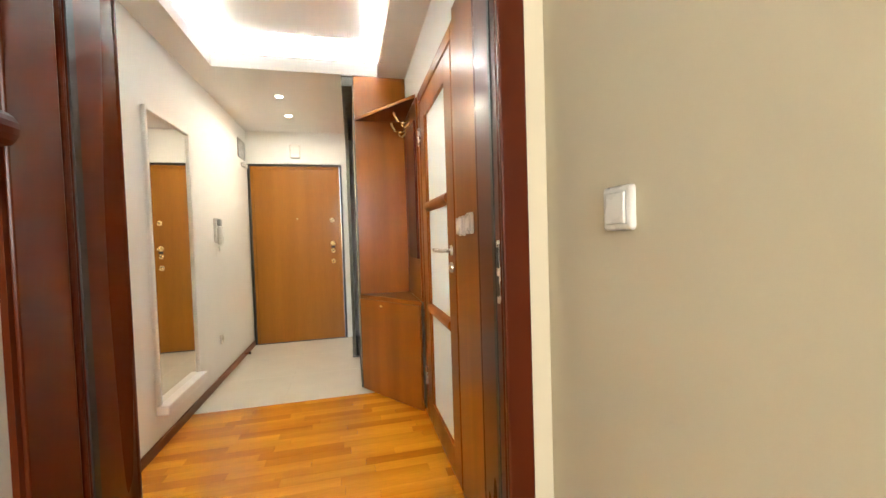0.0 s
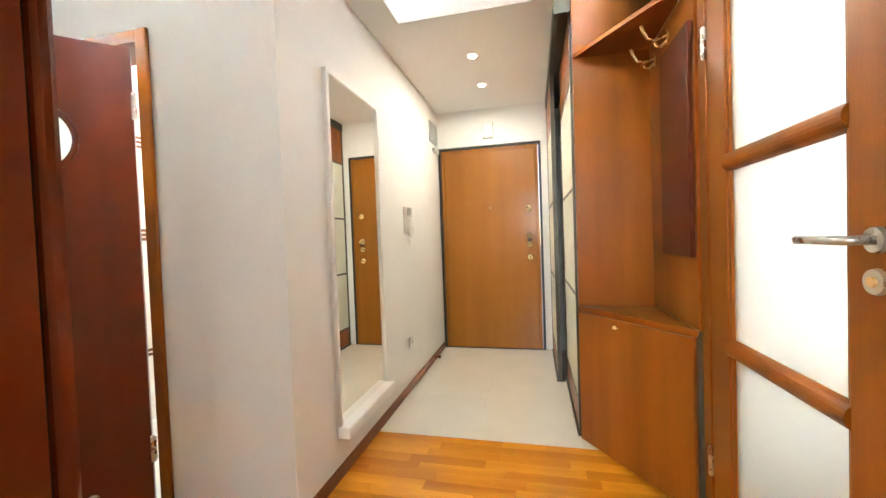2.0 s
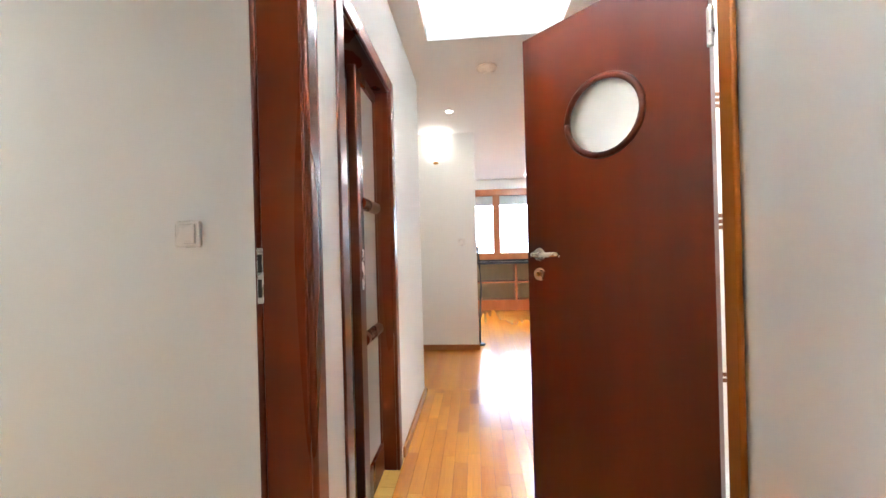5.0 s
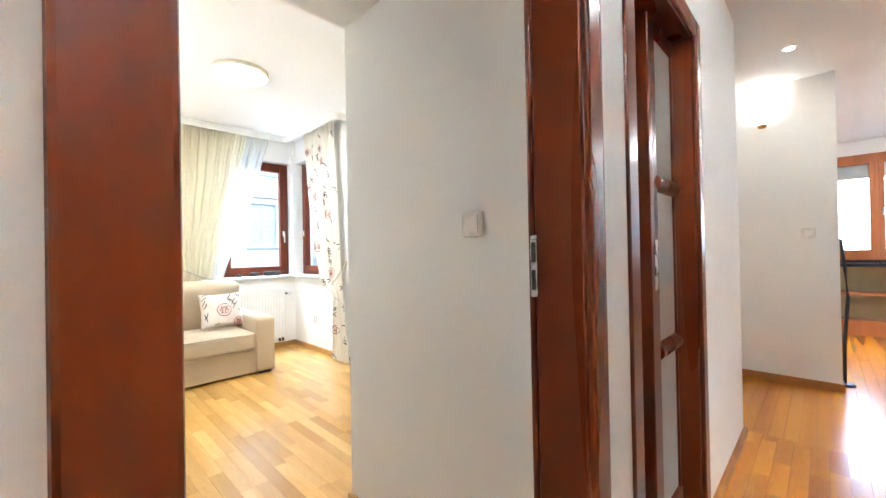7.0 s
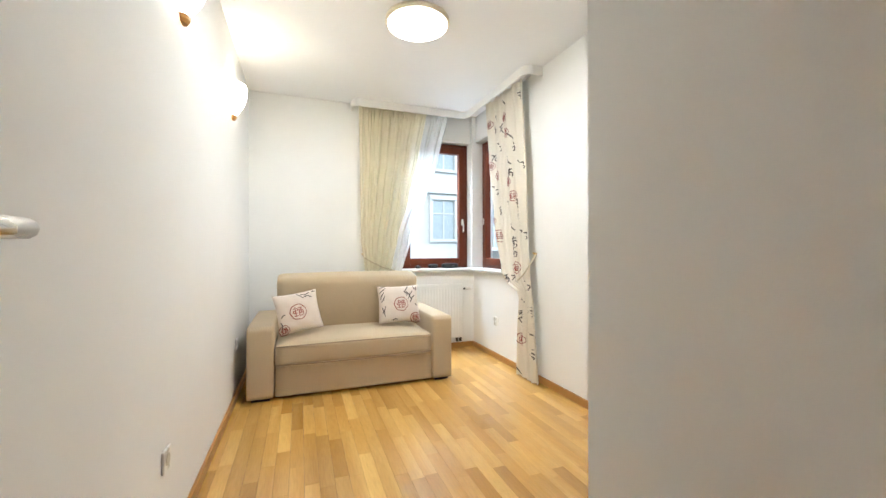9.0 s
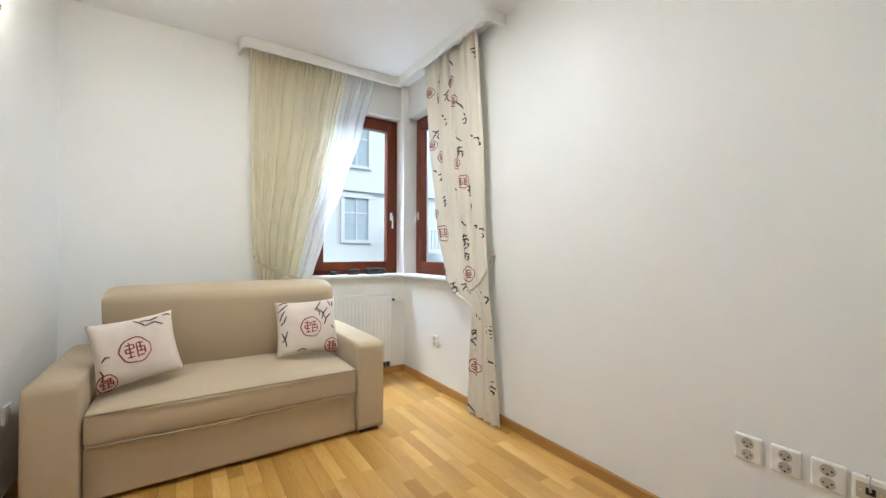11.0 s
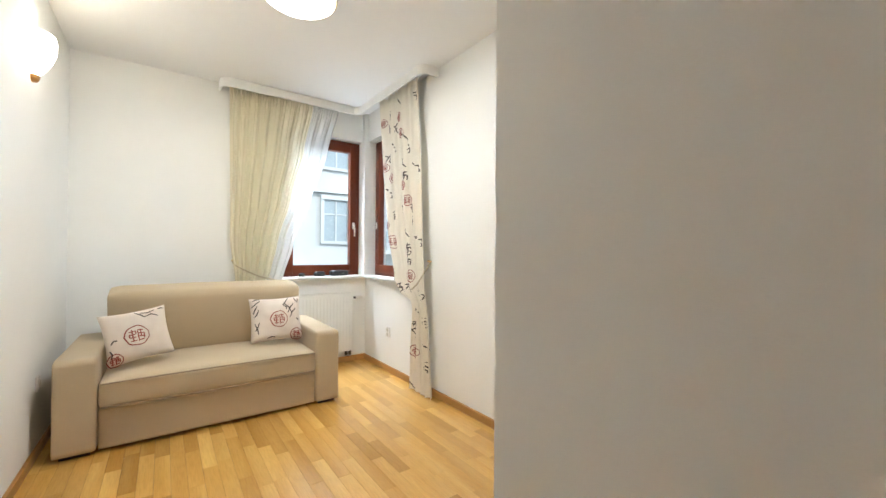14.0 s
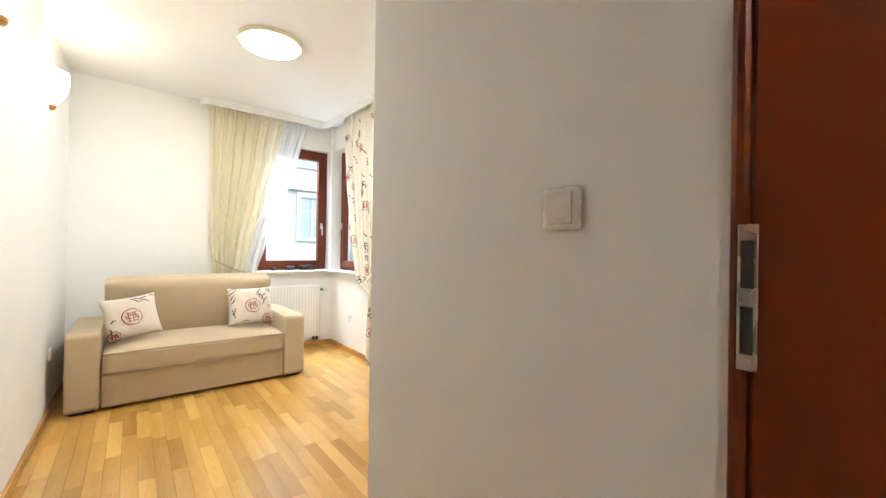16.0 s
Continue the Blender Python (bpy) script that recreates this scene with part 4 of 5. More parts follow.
def wall_light(name, m, label, power=0.5, glow_mat=M_SCONCE):
    """A half-bowl uplight; its back lies on x = 0, it reaches along +x."""
    s = thing(name, m, label, "wall light", "half-bowl wall lights")
    prof = [(0.028, 0.0), (0.052, 0.03), (0.078, 0.075), (0.095, 0.13), (0.098, 0.19), (0.092, 0.215)]
    bm = lathe(prof + [(r - 0.005, z) for r, z in prof[::-1]], (0, 0, 0), 24, 3.14159)
    bmesh.ops.rotate(bm, verts=bm.verts, cent=(0, 0, 0), matrix=Matrix.Rotation(radians(-90), 3, "Z"))
    bmesh.ops.translate(bm, verts=bm.verts, vec=(0.0004, 0, 0))
    part("shade", bm, glow_mat, s, "glowing cream glass half bowl", True)
    bm = lathe([(0, -0.03), (0.022, -0.028), (0.03, -0.015), (0.032, 0.004), (0, 0.004)], (0, 0, 0), 20, 3.14159)
    bmesh.ops.rotate(bm, verts=bm.verts, cent=(0, 0, 0), matrix=Matrix.Rotation(radians(-90), 3, "Z"))
    bmesh.ops.translate(bm, verts=bm.verts, vec=(0.006, 0, 0))
    part("base", bm, M_OAKBASE, s, "small wooden base")
    part("back_plate", box(0, -0.05, 0.0, 0.005, 0.05, 0.16), M_WHITE, s)
    lamp("wall_light_bulb", "POINT", m @ pose(0.05, 0, 0.14), power, 0.03, (1, 0.93, 0.80))
    return s


wall_light("wall_light", pose(-4.85, 1.16, 2.16), "lit half-bowl wall light on the partition", 0.5, M_SCONCE2)
wall_light("wall_light", pose(-0.485, -2.33, 2.02, 0, 0, 180), "lit cream half-bowl wall light on a bedroom wall")
wall_light("wall_light", pose(-0.485, -1.12, 2.02, 0, 0, 180), "lit cream half-bowl wall light on a bedroom wall")

# ---- kitchen ----
t = tagged(thing("window_3", pose(-7.95, 0.95, 0.93), "brown wooden kitchen window with blinds drawn half up", "window"), kind="structure")
for a, b in ((0.0, 0.06), (1.045, 1.085), (1.73, 1.79)):
    part("frame_post", box(-0.07, a, 0, 0.0, b, 1.36, bevel=0.003), M_KWIN, t)
for a, b in ((0, 0.06), (1.30, 1.36)):
    part("frame_rail", box(-0.069, 0.06, a, -0.001, 1.73, b), M_KWIN, t)
for y0, y1 in ((0.06, 1.045), (1.085, 1.73)):
    s = part("sash", boxes([(-0.05, y0, 0.06, 0.012, y0 + 0.045, 1.30), (-0.05, y1 - 0.045, 0.06, 0.012, y1, 1.30), (-0.05, y0 + 0.045, 0.06, 0.012, y1 - 0.045, 0.13), (-0.05, y0 + 0.045, 1.23, 0.012, y1 - 0.045, 1.30)]), M_KWIN, t)
    g = part("pane", box(-0.03, y0 + 0.045, 0.13, -0.024, y1 - 0.045, 1.23), M_PANE, s)
    g.visible_shadow = False
    part("blind", box(-0.045, y0 + 0.045, 1.05, -0.036, y1 - 0.045, 1.23), M_GREYPL, s, "grey roller blind")
    part("sash_handle", boxes([(0.012, y0 + 0.02, 0.6, 0.03, y0 + 0.04, 0.66), (0.03, y0 + 0.022, 0.56, 0.042, y0 + 0.038, 0.66)]), M_STEEL, s)
part("window_sill", box(0.001, -0.02, -0.035, 0.12, 1.81, 0.0, bevel=0.004), M_STONE, t, "dark stone sill")
t = thing("low_shelf", pose(-7.95, 0.95, 0), "open brown wooden shelf under the window", "shelf")
part("worktop", box(0.002, 0, 0.855, 0.42, 1.72, 0.89, bevel=0.003), M_STONE, t, "dark stone top")
part("back", box(0.002, 0, 0.10, 0.012, 1.72, 0.855), plain("beige_back", (0.42, 0.35, 0.2), 0.6), t, "beige back panel")
part("plinth", box(0.30, 0, 0.0, 0.33, 1.72, 0.16), M_KWIN, t)
part("shelf_board", box(0.013, 0, 0.50, 0.33, 1.72, 0.53), M_KWIN, t)
part("shelf_board", box(0.013, 0, 0.16, 0.33, 1.72, 0.185), M_KWIN, t)
part("upright", box(0.013, 1.36, 0.186, 0.33, 1.40, 0.499), M_KWIN, t)
part("upright", box(0.013, 1.36, 0.531, 0.33, 1.40, 0.855), M_KWIN, t)
t = thing("worktop", pose(-7.95, 2.68, 0.865), "black stone kitchen worktop", "worktop")
part("slab", box(0, 0, 0, 3.2, 0.635, 0.036, bevel=0.004), M_STONE, t)
part("upstand", box(0, 0.62, 0.037, 3.2, 0.638, 0.17), M_STONE, t)
for k in range(5):
    c = thing("base_cabinet", pose(-7.93 + k * 0.62, 2.71, 0), "white glossy kitchen base cabinet", "cabinet", "kitchen base cabinets")
    part("body", box(0.001, 0.02, 0.10, 0.615, 0.6, 0.863), M_WHITE, c)
    part("plinth", box(0.001, 0.05, 0, 0.615, 0.065, 0.10), M_KWIN, c, "brown plinth")
    if k == 1:
        o = part("oven_front", box(0.008, 0, 0.22, 0.608, 0.019, 0.72, bevel=0.004), M_STONE, c, "black oven front")
        part("oven_handle", cyl((0.08, -0.03, 0.70), (0.53, -0.03, 0.70), 0.008, seg=12), M_STEEL, o)
        part("drawer", box(0.008, 0, 0.735, 0.608, 0.019, 0.858, bevel=0.003), M_WHITE, c)
    elif k in (2, 3):
        for z0, z1 in ((0.11, 0.40), (0.405, 0.68), (0.685, 0.858)):
            p = part("drawer", box(0.004, 0, z0, 0.611, 0.019, z1, bevel=0.003), M_WHITE, c)
            part("handle", tube([(0.24, 0, z1 - 0.05), (0.24, -0.025, z1 - 0.05), (0.38, -0.025, z1 - 0.05), (0.38, 0, z1 - 0.05)], 0.005, 8), M_STEEL, p)
    else:
        p = part("door", box(0.004, 0, 0.11, 0.611, 0.019, 0.858, bevel=0.003), M_WHITE, c)
        part("handle", tube([(0.24, 0, 0.80), (0.24, -0.025, 0.80), (0.38, -0.025, 0.80), (0.38, 0, 0.80)], 0.005, 8), M_STEEL, p)
for k in range(5):
    c = thing("wall_cabinet", pose(-7.93 + k * 0.62, 2.98, 1.50), "white glossy kitchen wall cabinet", "cabinet", "kitchen wall cabinets")
    part("body", box(0.001, 0.02, 0, 0.615, 0.338, 0.90), M_WHITE, c)
    p = part("door", box(0.004, 0, 0.002, 0.611, 0.019, 0.898, bevel=0.003), M_WHITE, c)
    part("handle", tube([(0.24, 0, 0.05), (0.24, -0.025, 0.05), (0.38, -0.025, 0.05), (0.38, 0, 0.05)], 0.005, 8), M_STEEL, p)
t = thing("bread_box", pose(-6.95, 2.94, 0.902), "white domed bread box on the worktop", "bread box")
part("body", soft_box(-0.19, -0.12, 0.012, 0.19, 0.12, 0.20, 0.075, (0, 0.005, 0.012), 11), M_WHITE, t, "", True)
part("lid_knob", lathe([(0, 0.03), (0.014, 0.028), (0.016, 0.018), (0.008, 0.0)], (0, 0, 0.208), 16), M_WHITE, t, "", True)
for x in (-0.14, 0.14):
    part("foot", box(x - 0.02, -0.09, 0, x + 0.02, 0.09, 0.013), M_BLACK, t)
t = thing("cooker_hood", pose(-6.55, 2.90, 1.42), "slim white cooker hood under the wall cabinets", "cooker hood")
part("body", box(0, 0, 0.0, 0.60, 0.42, 0.078, bevel=0.006, seg=2), M_WHITE, t)
part("lip", box(0.004, -0.024, 0.012, 0.596, -0.001, 0.05, bevel=0.004), M_STEEL, t, "steel front lip")
t = thing("black_stand", pose(-5.06, 1.625, 0), "slim black curved stand beside the partition", "stand")
part("stem", tube([(0, -0.01, 0.02), (0, -0.005, 0.35), (0, 0.02, 0.7), (0, 0.005, 0.95), (0, -0.015, 1.18)], 0.012, 8), M_BLACK, t, "", True)
part("foot", cyl((0, 0, 0), (0, 0, 0.02), 0.055, 0.05, 24), M_BLACK, t)

# rack in the closet
t = thing("shelf_rack", pose(-2.05, 0.30, 0), "tall dark shelf rack in the closet", "shelf")
part("side", box(0, 0, 0, 0.02, 0.35, 1.85), M_ALUDARK, t)
part("side", box(0.30, 0, 0, 0.32, 0.35, 1.85), M_ALUDARK, t)
part("back", box(0.02, 0, 0, 0.30, 0.015, 1.85), M_BLACK, t)
for k in range(11):
    part("shelf_board", box(0.021, 0.016, 0.05 + k * 0.175, 0.299, 0.35, 0.062 + k * 0.175), M_GREYPL, t)

# bathroom lining seen past the open door
t = tagged(thing("tile_strip", pose(-2.52, 2.42, 0), "white bathroom tiling with brown stripes", "tiles"), kind="structure")
for k in range(4):
    part("tile_row", box(0.002, 0.002 + 0.268 * k, 0, 0.010, 0.266 + 0.268 * k, 2.4), M_BTILE, t)
for z in (0.44, 0.47, 1.22, 1.25, 1.28, 1.84, 1.87, 1.90):
    part("stripe", box(0.0102, 0.002, z, 0.013, 1.07, z + 0.020), M_BSTRIPE, t)
lamp("bathroom_light", "AREA", pose(-1.9, 2.95, 2.6), 13, 0.3, (1, 0.95, 0.84))
lamp("side_room_light", "AREA", pose(1.5, 2.2, 2.6), 85, 0.4, (1, 0.98, 0.94))

# ---- bedroom ----


def window(name, m, w, h, label, handle_left):
    """Wooden tilt window; x across, y into the room is -y local, z up."""
    t = tagged(thing(name, m, label, "window"), kind="structure")
    fw = 0.045
    for a, b in ((0, fw), (w - fw, w)):
        part("frame_post", box(a, 0.0, 0, b, 0.07, h), M_WINFR, t)
    for a, b in ((0, fw), (h - fw, h)):
        part("frame_rail", box(fw, 0.001, a, w - fw, 0.069, b), M_WINFR, t)
    s0, s1 = 0.035, 0.075
    sash = part("sash", boxes([(s0, -0.018, s0, s0 + s1, 0.05, h - s0), (w - s0 - s1, -0.018, s0, w - s0, 0.05, h - s0)], 0.005), M_WINFR, t)
    part("sash_rail", box(s0 + s1 - 0.002, -0.017, s0, w - s0 - s1 + 0.002, 0.049, s0 + s1, bevel=0.004), M_WINFR, sash)
    part("sash_rail", box(s0 + s1 - 0.002, -0.017, h - s0 - s1, w - s0 - s1 + 0.002, 0.049, h - s0, bevel=0.004), M_WINFR, sash)
    g = part("pane", box(s0 + s1 - 0.004, 0.012, s0 + s1 - 0.004, w - s0 - s1 + 0.004, 0.018, h - s0 - s1 + 0.004), M_PANE, sash, "clear glass")
    g.visible_shadow = False
    x = s0 + s1 / 2 if handle_left else w - s0 - s1 / 2
    hd = part("window_handle", box(x - 0.012, -0.026, h * 0.37 - 0.035, x + 0.012, -0.0185, h * 0.37 + 0.035, bevel=0.003), M_PLASTIC, sash, "white window handle")
    part("lever", tube([(x, -0.026, h * 0.37), (x, -0.05, h * 0.37), (x, -0.054, h * 0.37 - 0.02), (x, -0.05, h * 0.37 - 0.11)], 0.008, 8), M_PLASTIC, hd, "", True)
    return t


# south window: local x runs to world -x, so that local -y looks into the room
window("window_1", pose(-1.95, -3.40, 0.885, 0, 0, 180), 0.795, 1.40, "red-brown wooden window over the radiator", False)
window("window_2", pose(-2.87, -3.262, 0.885, 0, 0, 90), 0.72, 1.40, "red-brown wooden window behind the printed curtain", True)
t = tagged(thing("window_sill", pose(0, 0, 0.86), "white painted corner window sill", "window sill"), kind="structure")
part("south_board", box(-2.742, -3.40, 0.001, -1.91, -3.255, 0.026, bevel=0.006, seg=2), M_WHITE, t)
part("west_board", box(-2.87, -3.26, 0.003, -2.725, -2.54, 0.028, bevel=0.006, seg=2), M_WHITE, t)

# curtain cornice round the corner
CB, CT = 2.505, 2.58


def strip(points, t, z0, z1):
    bm = bmesh.new()
    rows = []
    for i, p in enumerate(points):
        a, b = Vector(points[max(i - 1, 0)]), Vector(points[min(i + 1, len(points) - 1)])
        d = (b - a).normalized()
        n = Vector((-d.y, d.x)) * t / 2
        q = Vector(p)
        rows.append([bm.verts.new((*(q + n), z0)), bm.verts.new((*(q + n), z1)), bm.verts.new((*(q - n), z1)), bm.verts.new((*(q - n), z0))])
    for r, s in zip(rows, rows[1:]):
        for k in range(4):
            bm.faces.new((r[k], r[(k + 1) % 4], s[(k + 1) % 4], s[k]))
    bm.faces.new(rows[0])
    bm.faces.new(rows[-1][::-1])
    return bm


def arc(cx, cy, r, a0, a1, n=8):
    return [(cx + r * math.cos(radians(a0 + (a1 - a0) * k / n)), cy + r * math.sin(radians(a0 + (a1 - a0) * k / n))) for k in range(n + 1)]


line = [(-1.42, -3.318), (-1.42, -3.25)] + arc(-1.48, -3.22, 0.06, 0, 90, 6) + [(-1.6, -3.16), (-2.4, -3.16)] + arc(-2.55, -3.085, 0.075, 270, 180, 6)[1:-1] + [(-2.625, -3.06), (-2.625, -2.12)] + arc(-2.70, -2.06, 0.075, 0, 90, 6) + [(-2.784, -1.985)]
t = thing("curtain_cornice", pose(0, 0, 0), "white curtain cornice bent round the corner", "cornice")
part("fascia", strip(line, 0.014, CB, CT - 0.001), M_WHITE, t)
part("rail", boxes([(-2.45, -3.25, 2.545, -1.48, -3.235, 2.579), (-2.715, -2.86, 2.545, -2.70, -2.08, 2.579)]), M_WHITE, t)

# curtains
PL = [(2.55, -2.83), (1.98, -2.755), (1.32, -2.65), (0.98, -2.52), (0.87, -2.42), (0.78, -2.23), (0.70, -2.20), (0.4, -2.235), (0.015, -2.26)]
PR = [(2.55, -2.165), (1.66, -2.09), (1.2, -2.07), (0.86, -2.04), (0.57, -1.997), (0.015, -1.935)]


def printed(u, v):
    z = 2.55 - 2.535 * v
    a, b = curve_at(PL, z), curve_at(PR, z)
    tie = math.exp(-((z - 0.84) / 0.16) ** 2)
    amp = 0.019 * (1 - 0.35 * tie) * (0.75 + 0.25 * math.sin(7 * u + 1.5))
    ph = 6.28318 * (3.2 * u + 0.9 * u * u) + 0.8 * math.sin(5 * v) * (1 - u)
    x = -2.705 + amp * math.sin(ph) + (0.005 + 0.006 * math.exp(-v * 14)) * math.sin(2.6 * ph + 4 * v) + 0.02 * math.sin(3.1416 * u) * (0.3 + tie)
    sag = -0.10 * math.exp(-((z - 0.95) / 0.22) ** 2) * max(0.0, 1 - u) ** 1.5
    return (x, a + (b - a) * u + 0.006 * math.sin(2 * ph), z + sag)


t = thing("printed_curtain", pose(0, 0, 0), "cream curtain printed with red seals, tied to the wall", "curtain")
part("fabric", sheet(printed, 130, 90), M_PRINT, t, "", True)
rng = random.Random(4)
for u, v, k in ((0.10, 0.09, 0.9), (0.52, 0.095, 0.9), (0.57, 0.155, 1.0), (0.08, 0.255, 0.9), (0.20, 0.297, 1.0), (0.56, 0.335, 0.9), (0.64, 0.388, 1.0), (0.04, 0.465, 0.8), (0.13, 0.518, 1.1), (0.60, 0.628, 1.1), (0.27, 0.875, 1.15)):
    z = 2.55 - 2.535 * v
    w = curve_at(PR, z) - curve_at(PL, z)
    part("red_seal", strokes(printed, seal_lines(u, v, 0.043 * k / w, 0.0175 * k), 0.0072, -0.004), M_RED, t, "round red seal print")
MARKS = {
    "slash": ((0.55, 0.04), (0.65, 0.175), (0.60, 0.26), (0.60, 0.493), (0.35, 0.737), (0.2, 0.82), (0.14, 0.982), (0.88, 0.85)),
    "hook": ((0.70, 0.215), (0.76, 0.455), (0.82, 0.69), (0.30, 0.07)),
    "dots": ((0.37, 0.195), (0.88, 0.285), (0.47, 0.415), (0.88, 0.523), (0.12, 0.35)),
    "glyph": ((0.22, 0.118), (0.93, 0.05), (0.62, 0.305), (0.73, 0.415), (0.20, 0.43), (0.62, 0.545), (0.60, 0.578), (0.15, 0.65), (0.22, 0.79), (0.82, 0.777), (0.82, 0.912)),
    "twig": ((0.14, 0.225), (0.42, 0.13), (0.06, 0.605), (0.45, 0.66))}
for kind, places in MARKS.items():
    for u, v in places:
        z = 2.55 - 2.535 * v
        w = curve_at(PR, z) - curve_at(PL, z)
        for line in brush_lines(kind, u, v, 0.036 / w, 0.0175, rng):
            part("ink_mark", strokes(printed, [line], 0.0112, -0.004), M_INK, t, "dark brush-stroke print")
part("tie_rope", tube([(-2.775, -2.075, 1.05), (-2.72, -2.07, 0.97), (-2.665, -2.09, 0.88), (-2.655, -2.15, 0.835), (-2.68, -2.20, 0.83)], 0.007, 8), M_ROPE, t, "twisted cream tie rope", True)
part("tie_hook", cyl((-2.784, -2.075, 1.055), (-2.755, -2.075, 1.06), 0.008, seg=10), M_BRASS, t)

SL = [(2.55, -1.485), (1.2, -1.50), (0.9, -1.54), (0.02, -1.54)]
SR = [(2.55, -2.45), (2.07, -2.33), (1.614, -2.18), (1.23, -2.02), (1.03, -1.94), (0.88, -1.86), (0.02, -1.90)]


def sheer(u, v):
    z = 2.55 - 2.53 * v
    a, b = curve_at(SL, z), curve_at(SR, z)
    ph = 6.28318 * 9 * u ** 0.9 + 0.5 * math.sin(3 * v + 2 * u)
    head = math.exp(-v * 2.53 / 0.16)
    depth = 0.016 + 0.014 * math.sin(11 * u + 1.2) ** 2
    y = -3.235 + depth * (1 - 0.5 * head) * math.sin(ph) + 0.006 * math.sin(2.7 * ph + 2 * v + 3 * math.sin(9 * u)) + 0.011 * head * math.sin(6.28318 * 41 * u + 2 * math.sin(23 * u))
    sag = -0.12 * math.exp(-((z - 1.0) / 0.25) ** 2) * max(0.0, u) ** 1.5
    return (a + (b - a) * u, y, z + sag)


t = thing("sheer_curtain", pose(0, 0, 0), "cream sheer curtain gathered by a rope", "curtain")
part("fabric", sheet(lambda u, v: sheer(u * 0.74, v), 300, 70), M_SHEER, t, "", True)
part("gauze", sheet(lambda u, v: sheer(0.74 + u * 0.26, v), 110, 60), M_GAUZE, t, "thin white gauze half", True)
part("tie_rope", tube([(-1.53, -3.315, 1.045), (-1.54, -3.25, 1.01), (-1.60, -3.195, 0.97), (-1.72, -3.19, 0.91), (-1.86, -3.20, 0.87), (-1.89, -3.235, 0.87)], 0.007, 8), M_ROPE, t, "twisted cream tie rope", True)
part("tie_hook", cyl((-1.53, -3.318, 1.045), (-1.53, -3.29, 1.05), 0.008, seg=10), M_BRASS, t)

# radiator
t = thing("radiator", pose(-2.63, -3.32, 0.115), "white panel radiator under the window", "radiator")
part("panel", box(0.0, 0.035, 0.0, 0.62, 0.045, 0.585, bevel=0.003), M_WHITE, t)
for k in range(18):
    part("rib", box(0.018 + k * 0.0335, 0.0452, 0.03, 0.036 + k * 0.0335, 0.049, 0.555, bevel=0.0015), M_WHITE, t)
part("side_cover", box(-0.004, 0.006, 0.004, -0.0005, 0.046, 0.59), M_WHITE, t)
part("top_grille", box(0.0, 0.006, 0.586, 0.62, 0.046, 0.596), M_WHITE, t)
v = part("valve", cyl((-0.005, 0.028, 0.54), (-0.035, 0.028, 0.54), 0.011, seg=12), M_ALUDARK, t, "dark valve body")
part("valve_head", cyl((-0.036, 0.028, 0.54), (-0.10, 0.028, 0.54), 0.017, 0.015, 16), M_PLASTIC, v, "white thermostat head")
part("connection", boxes([(0.01, 0.015, -0.045, 0.035, 0.04, 0.0), (0.05, 0.015, -0.045, 0.075, 0.04, 0.0)], 0.004), M_ALUDARK, t)
part("pipe", cyl((0.022, 0.027, -0.045), (0.022, 0.0, -0.06), 0.008, seg=10), M_WHITE, t)

# dark cases on the sill
for x, y, a, b, c in ((-2.50, -3.335, 0.095, 0.035, 0.050), (-2.30, -3.335, 0.050, 0.028, 0.042), (-2.13, -3.335, 0.026, 0.018, 0.028)):
    t = thing("dark_case", pose(x, y, 0.887, 0, 0, 8), "small dark object lying on the window sill", "case", "dark cases on the sill")
    part("shell", soft_box(-a, -b, 0, a, b, c, min(a, b, c) * 0.45, (0, 0, 0.006), 7), M_BLACK, t, "", True)
    part("strap", tube([(-a * 0.5, b * 0.9, c * 0.5), (0, b * 1.25, c * 0.3), (a * 0.5, b * 0.9, c * 0.5)], 0.004, 6), M_ALUDARK, t, "", True)

# sofa
t = thing("sofa", pose(-2.135, -2.352, 0), "beige fabric two-seat sofa with wide arms", "sofa")
L = 1.565
D = -0.90
part("arm", soft_box(0, D, 0.02, 0.175, 0, 0.535, 0.015, (0.003, 0.003, 0.006), 11, 0.002, 1), M_SOFA, t, "", True)
part("arm", soft_box(L - 0.185, D, 0.02, L, 0, 0.535, 0.015, (0.003, 0.003, 0.006), 11, 0.002, 2), M_SOFA, t, "", True)
part("base", soft_box(0.177, D + 0.02, 0.02, L - 0.187, -0.012, 0.245, 0.010, (0, 0.002, 0), 11, 0.0015, 3), M_SOFA, t, "", True)
seat = part("seat_cushion", soft_box(0.180, D + 0.25, 0.247, L - 0.190, 0.018, 0.405, 0.030, (0.0, 0.014, 0.035), 15, 0.004, 4), M_SOFA, t, "plump beige seat cushion", True)
back = soft_box(0.17, -0.16, 0.0, L - 0.18, 0.05, 0.50, 0.036, (0.0, 0.03, 0.012), 15, 0.004, 5)
bmesh.ops.rotate(back, verts=back.verts, cent=(0, 0, 0), matrix=Matrix.Rotation(radians(-13), 3, "X"))
bmesh.ops.translate(back, verts=back.verts, vec=(0, -0.60, 0.37))
backo = part("back_cushion", back, M_SOFA, t, "rounded beige back cushion", True)
part("back_frame", soft_box(0.178, D - 0.02, 0.02, L - 0.188, D + 0.14, 0.52, 0.03, (0, 0, 0), 9), M_SOFA, t, "", True)


def piping(points, parent):
    part("piping", tube(points, 0.0048, 6), M_PIPING, parent, "darker piping", True)


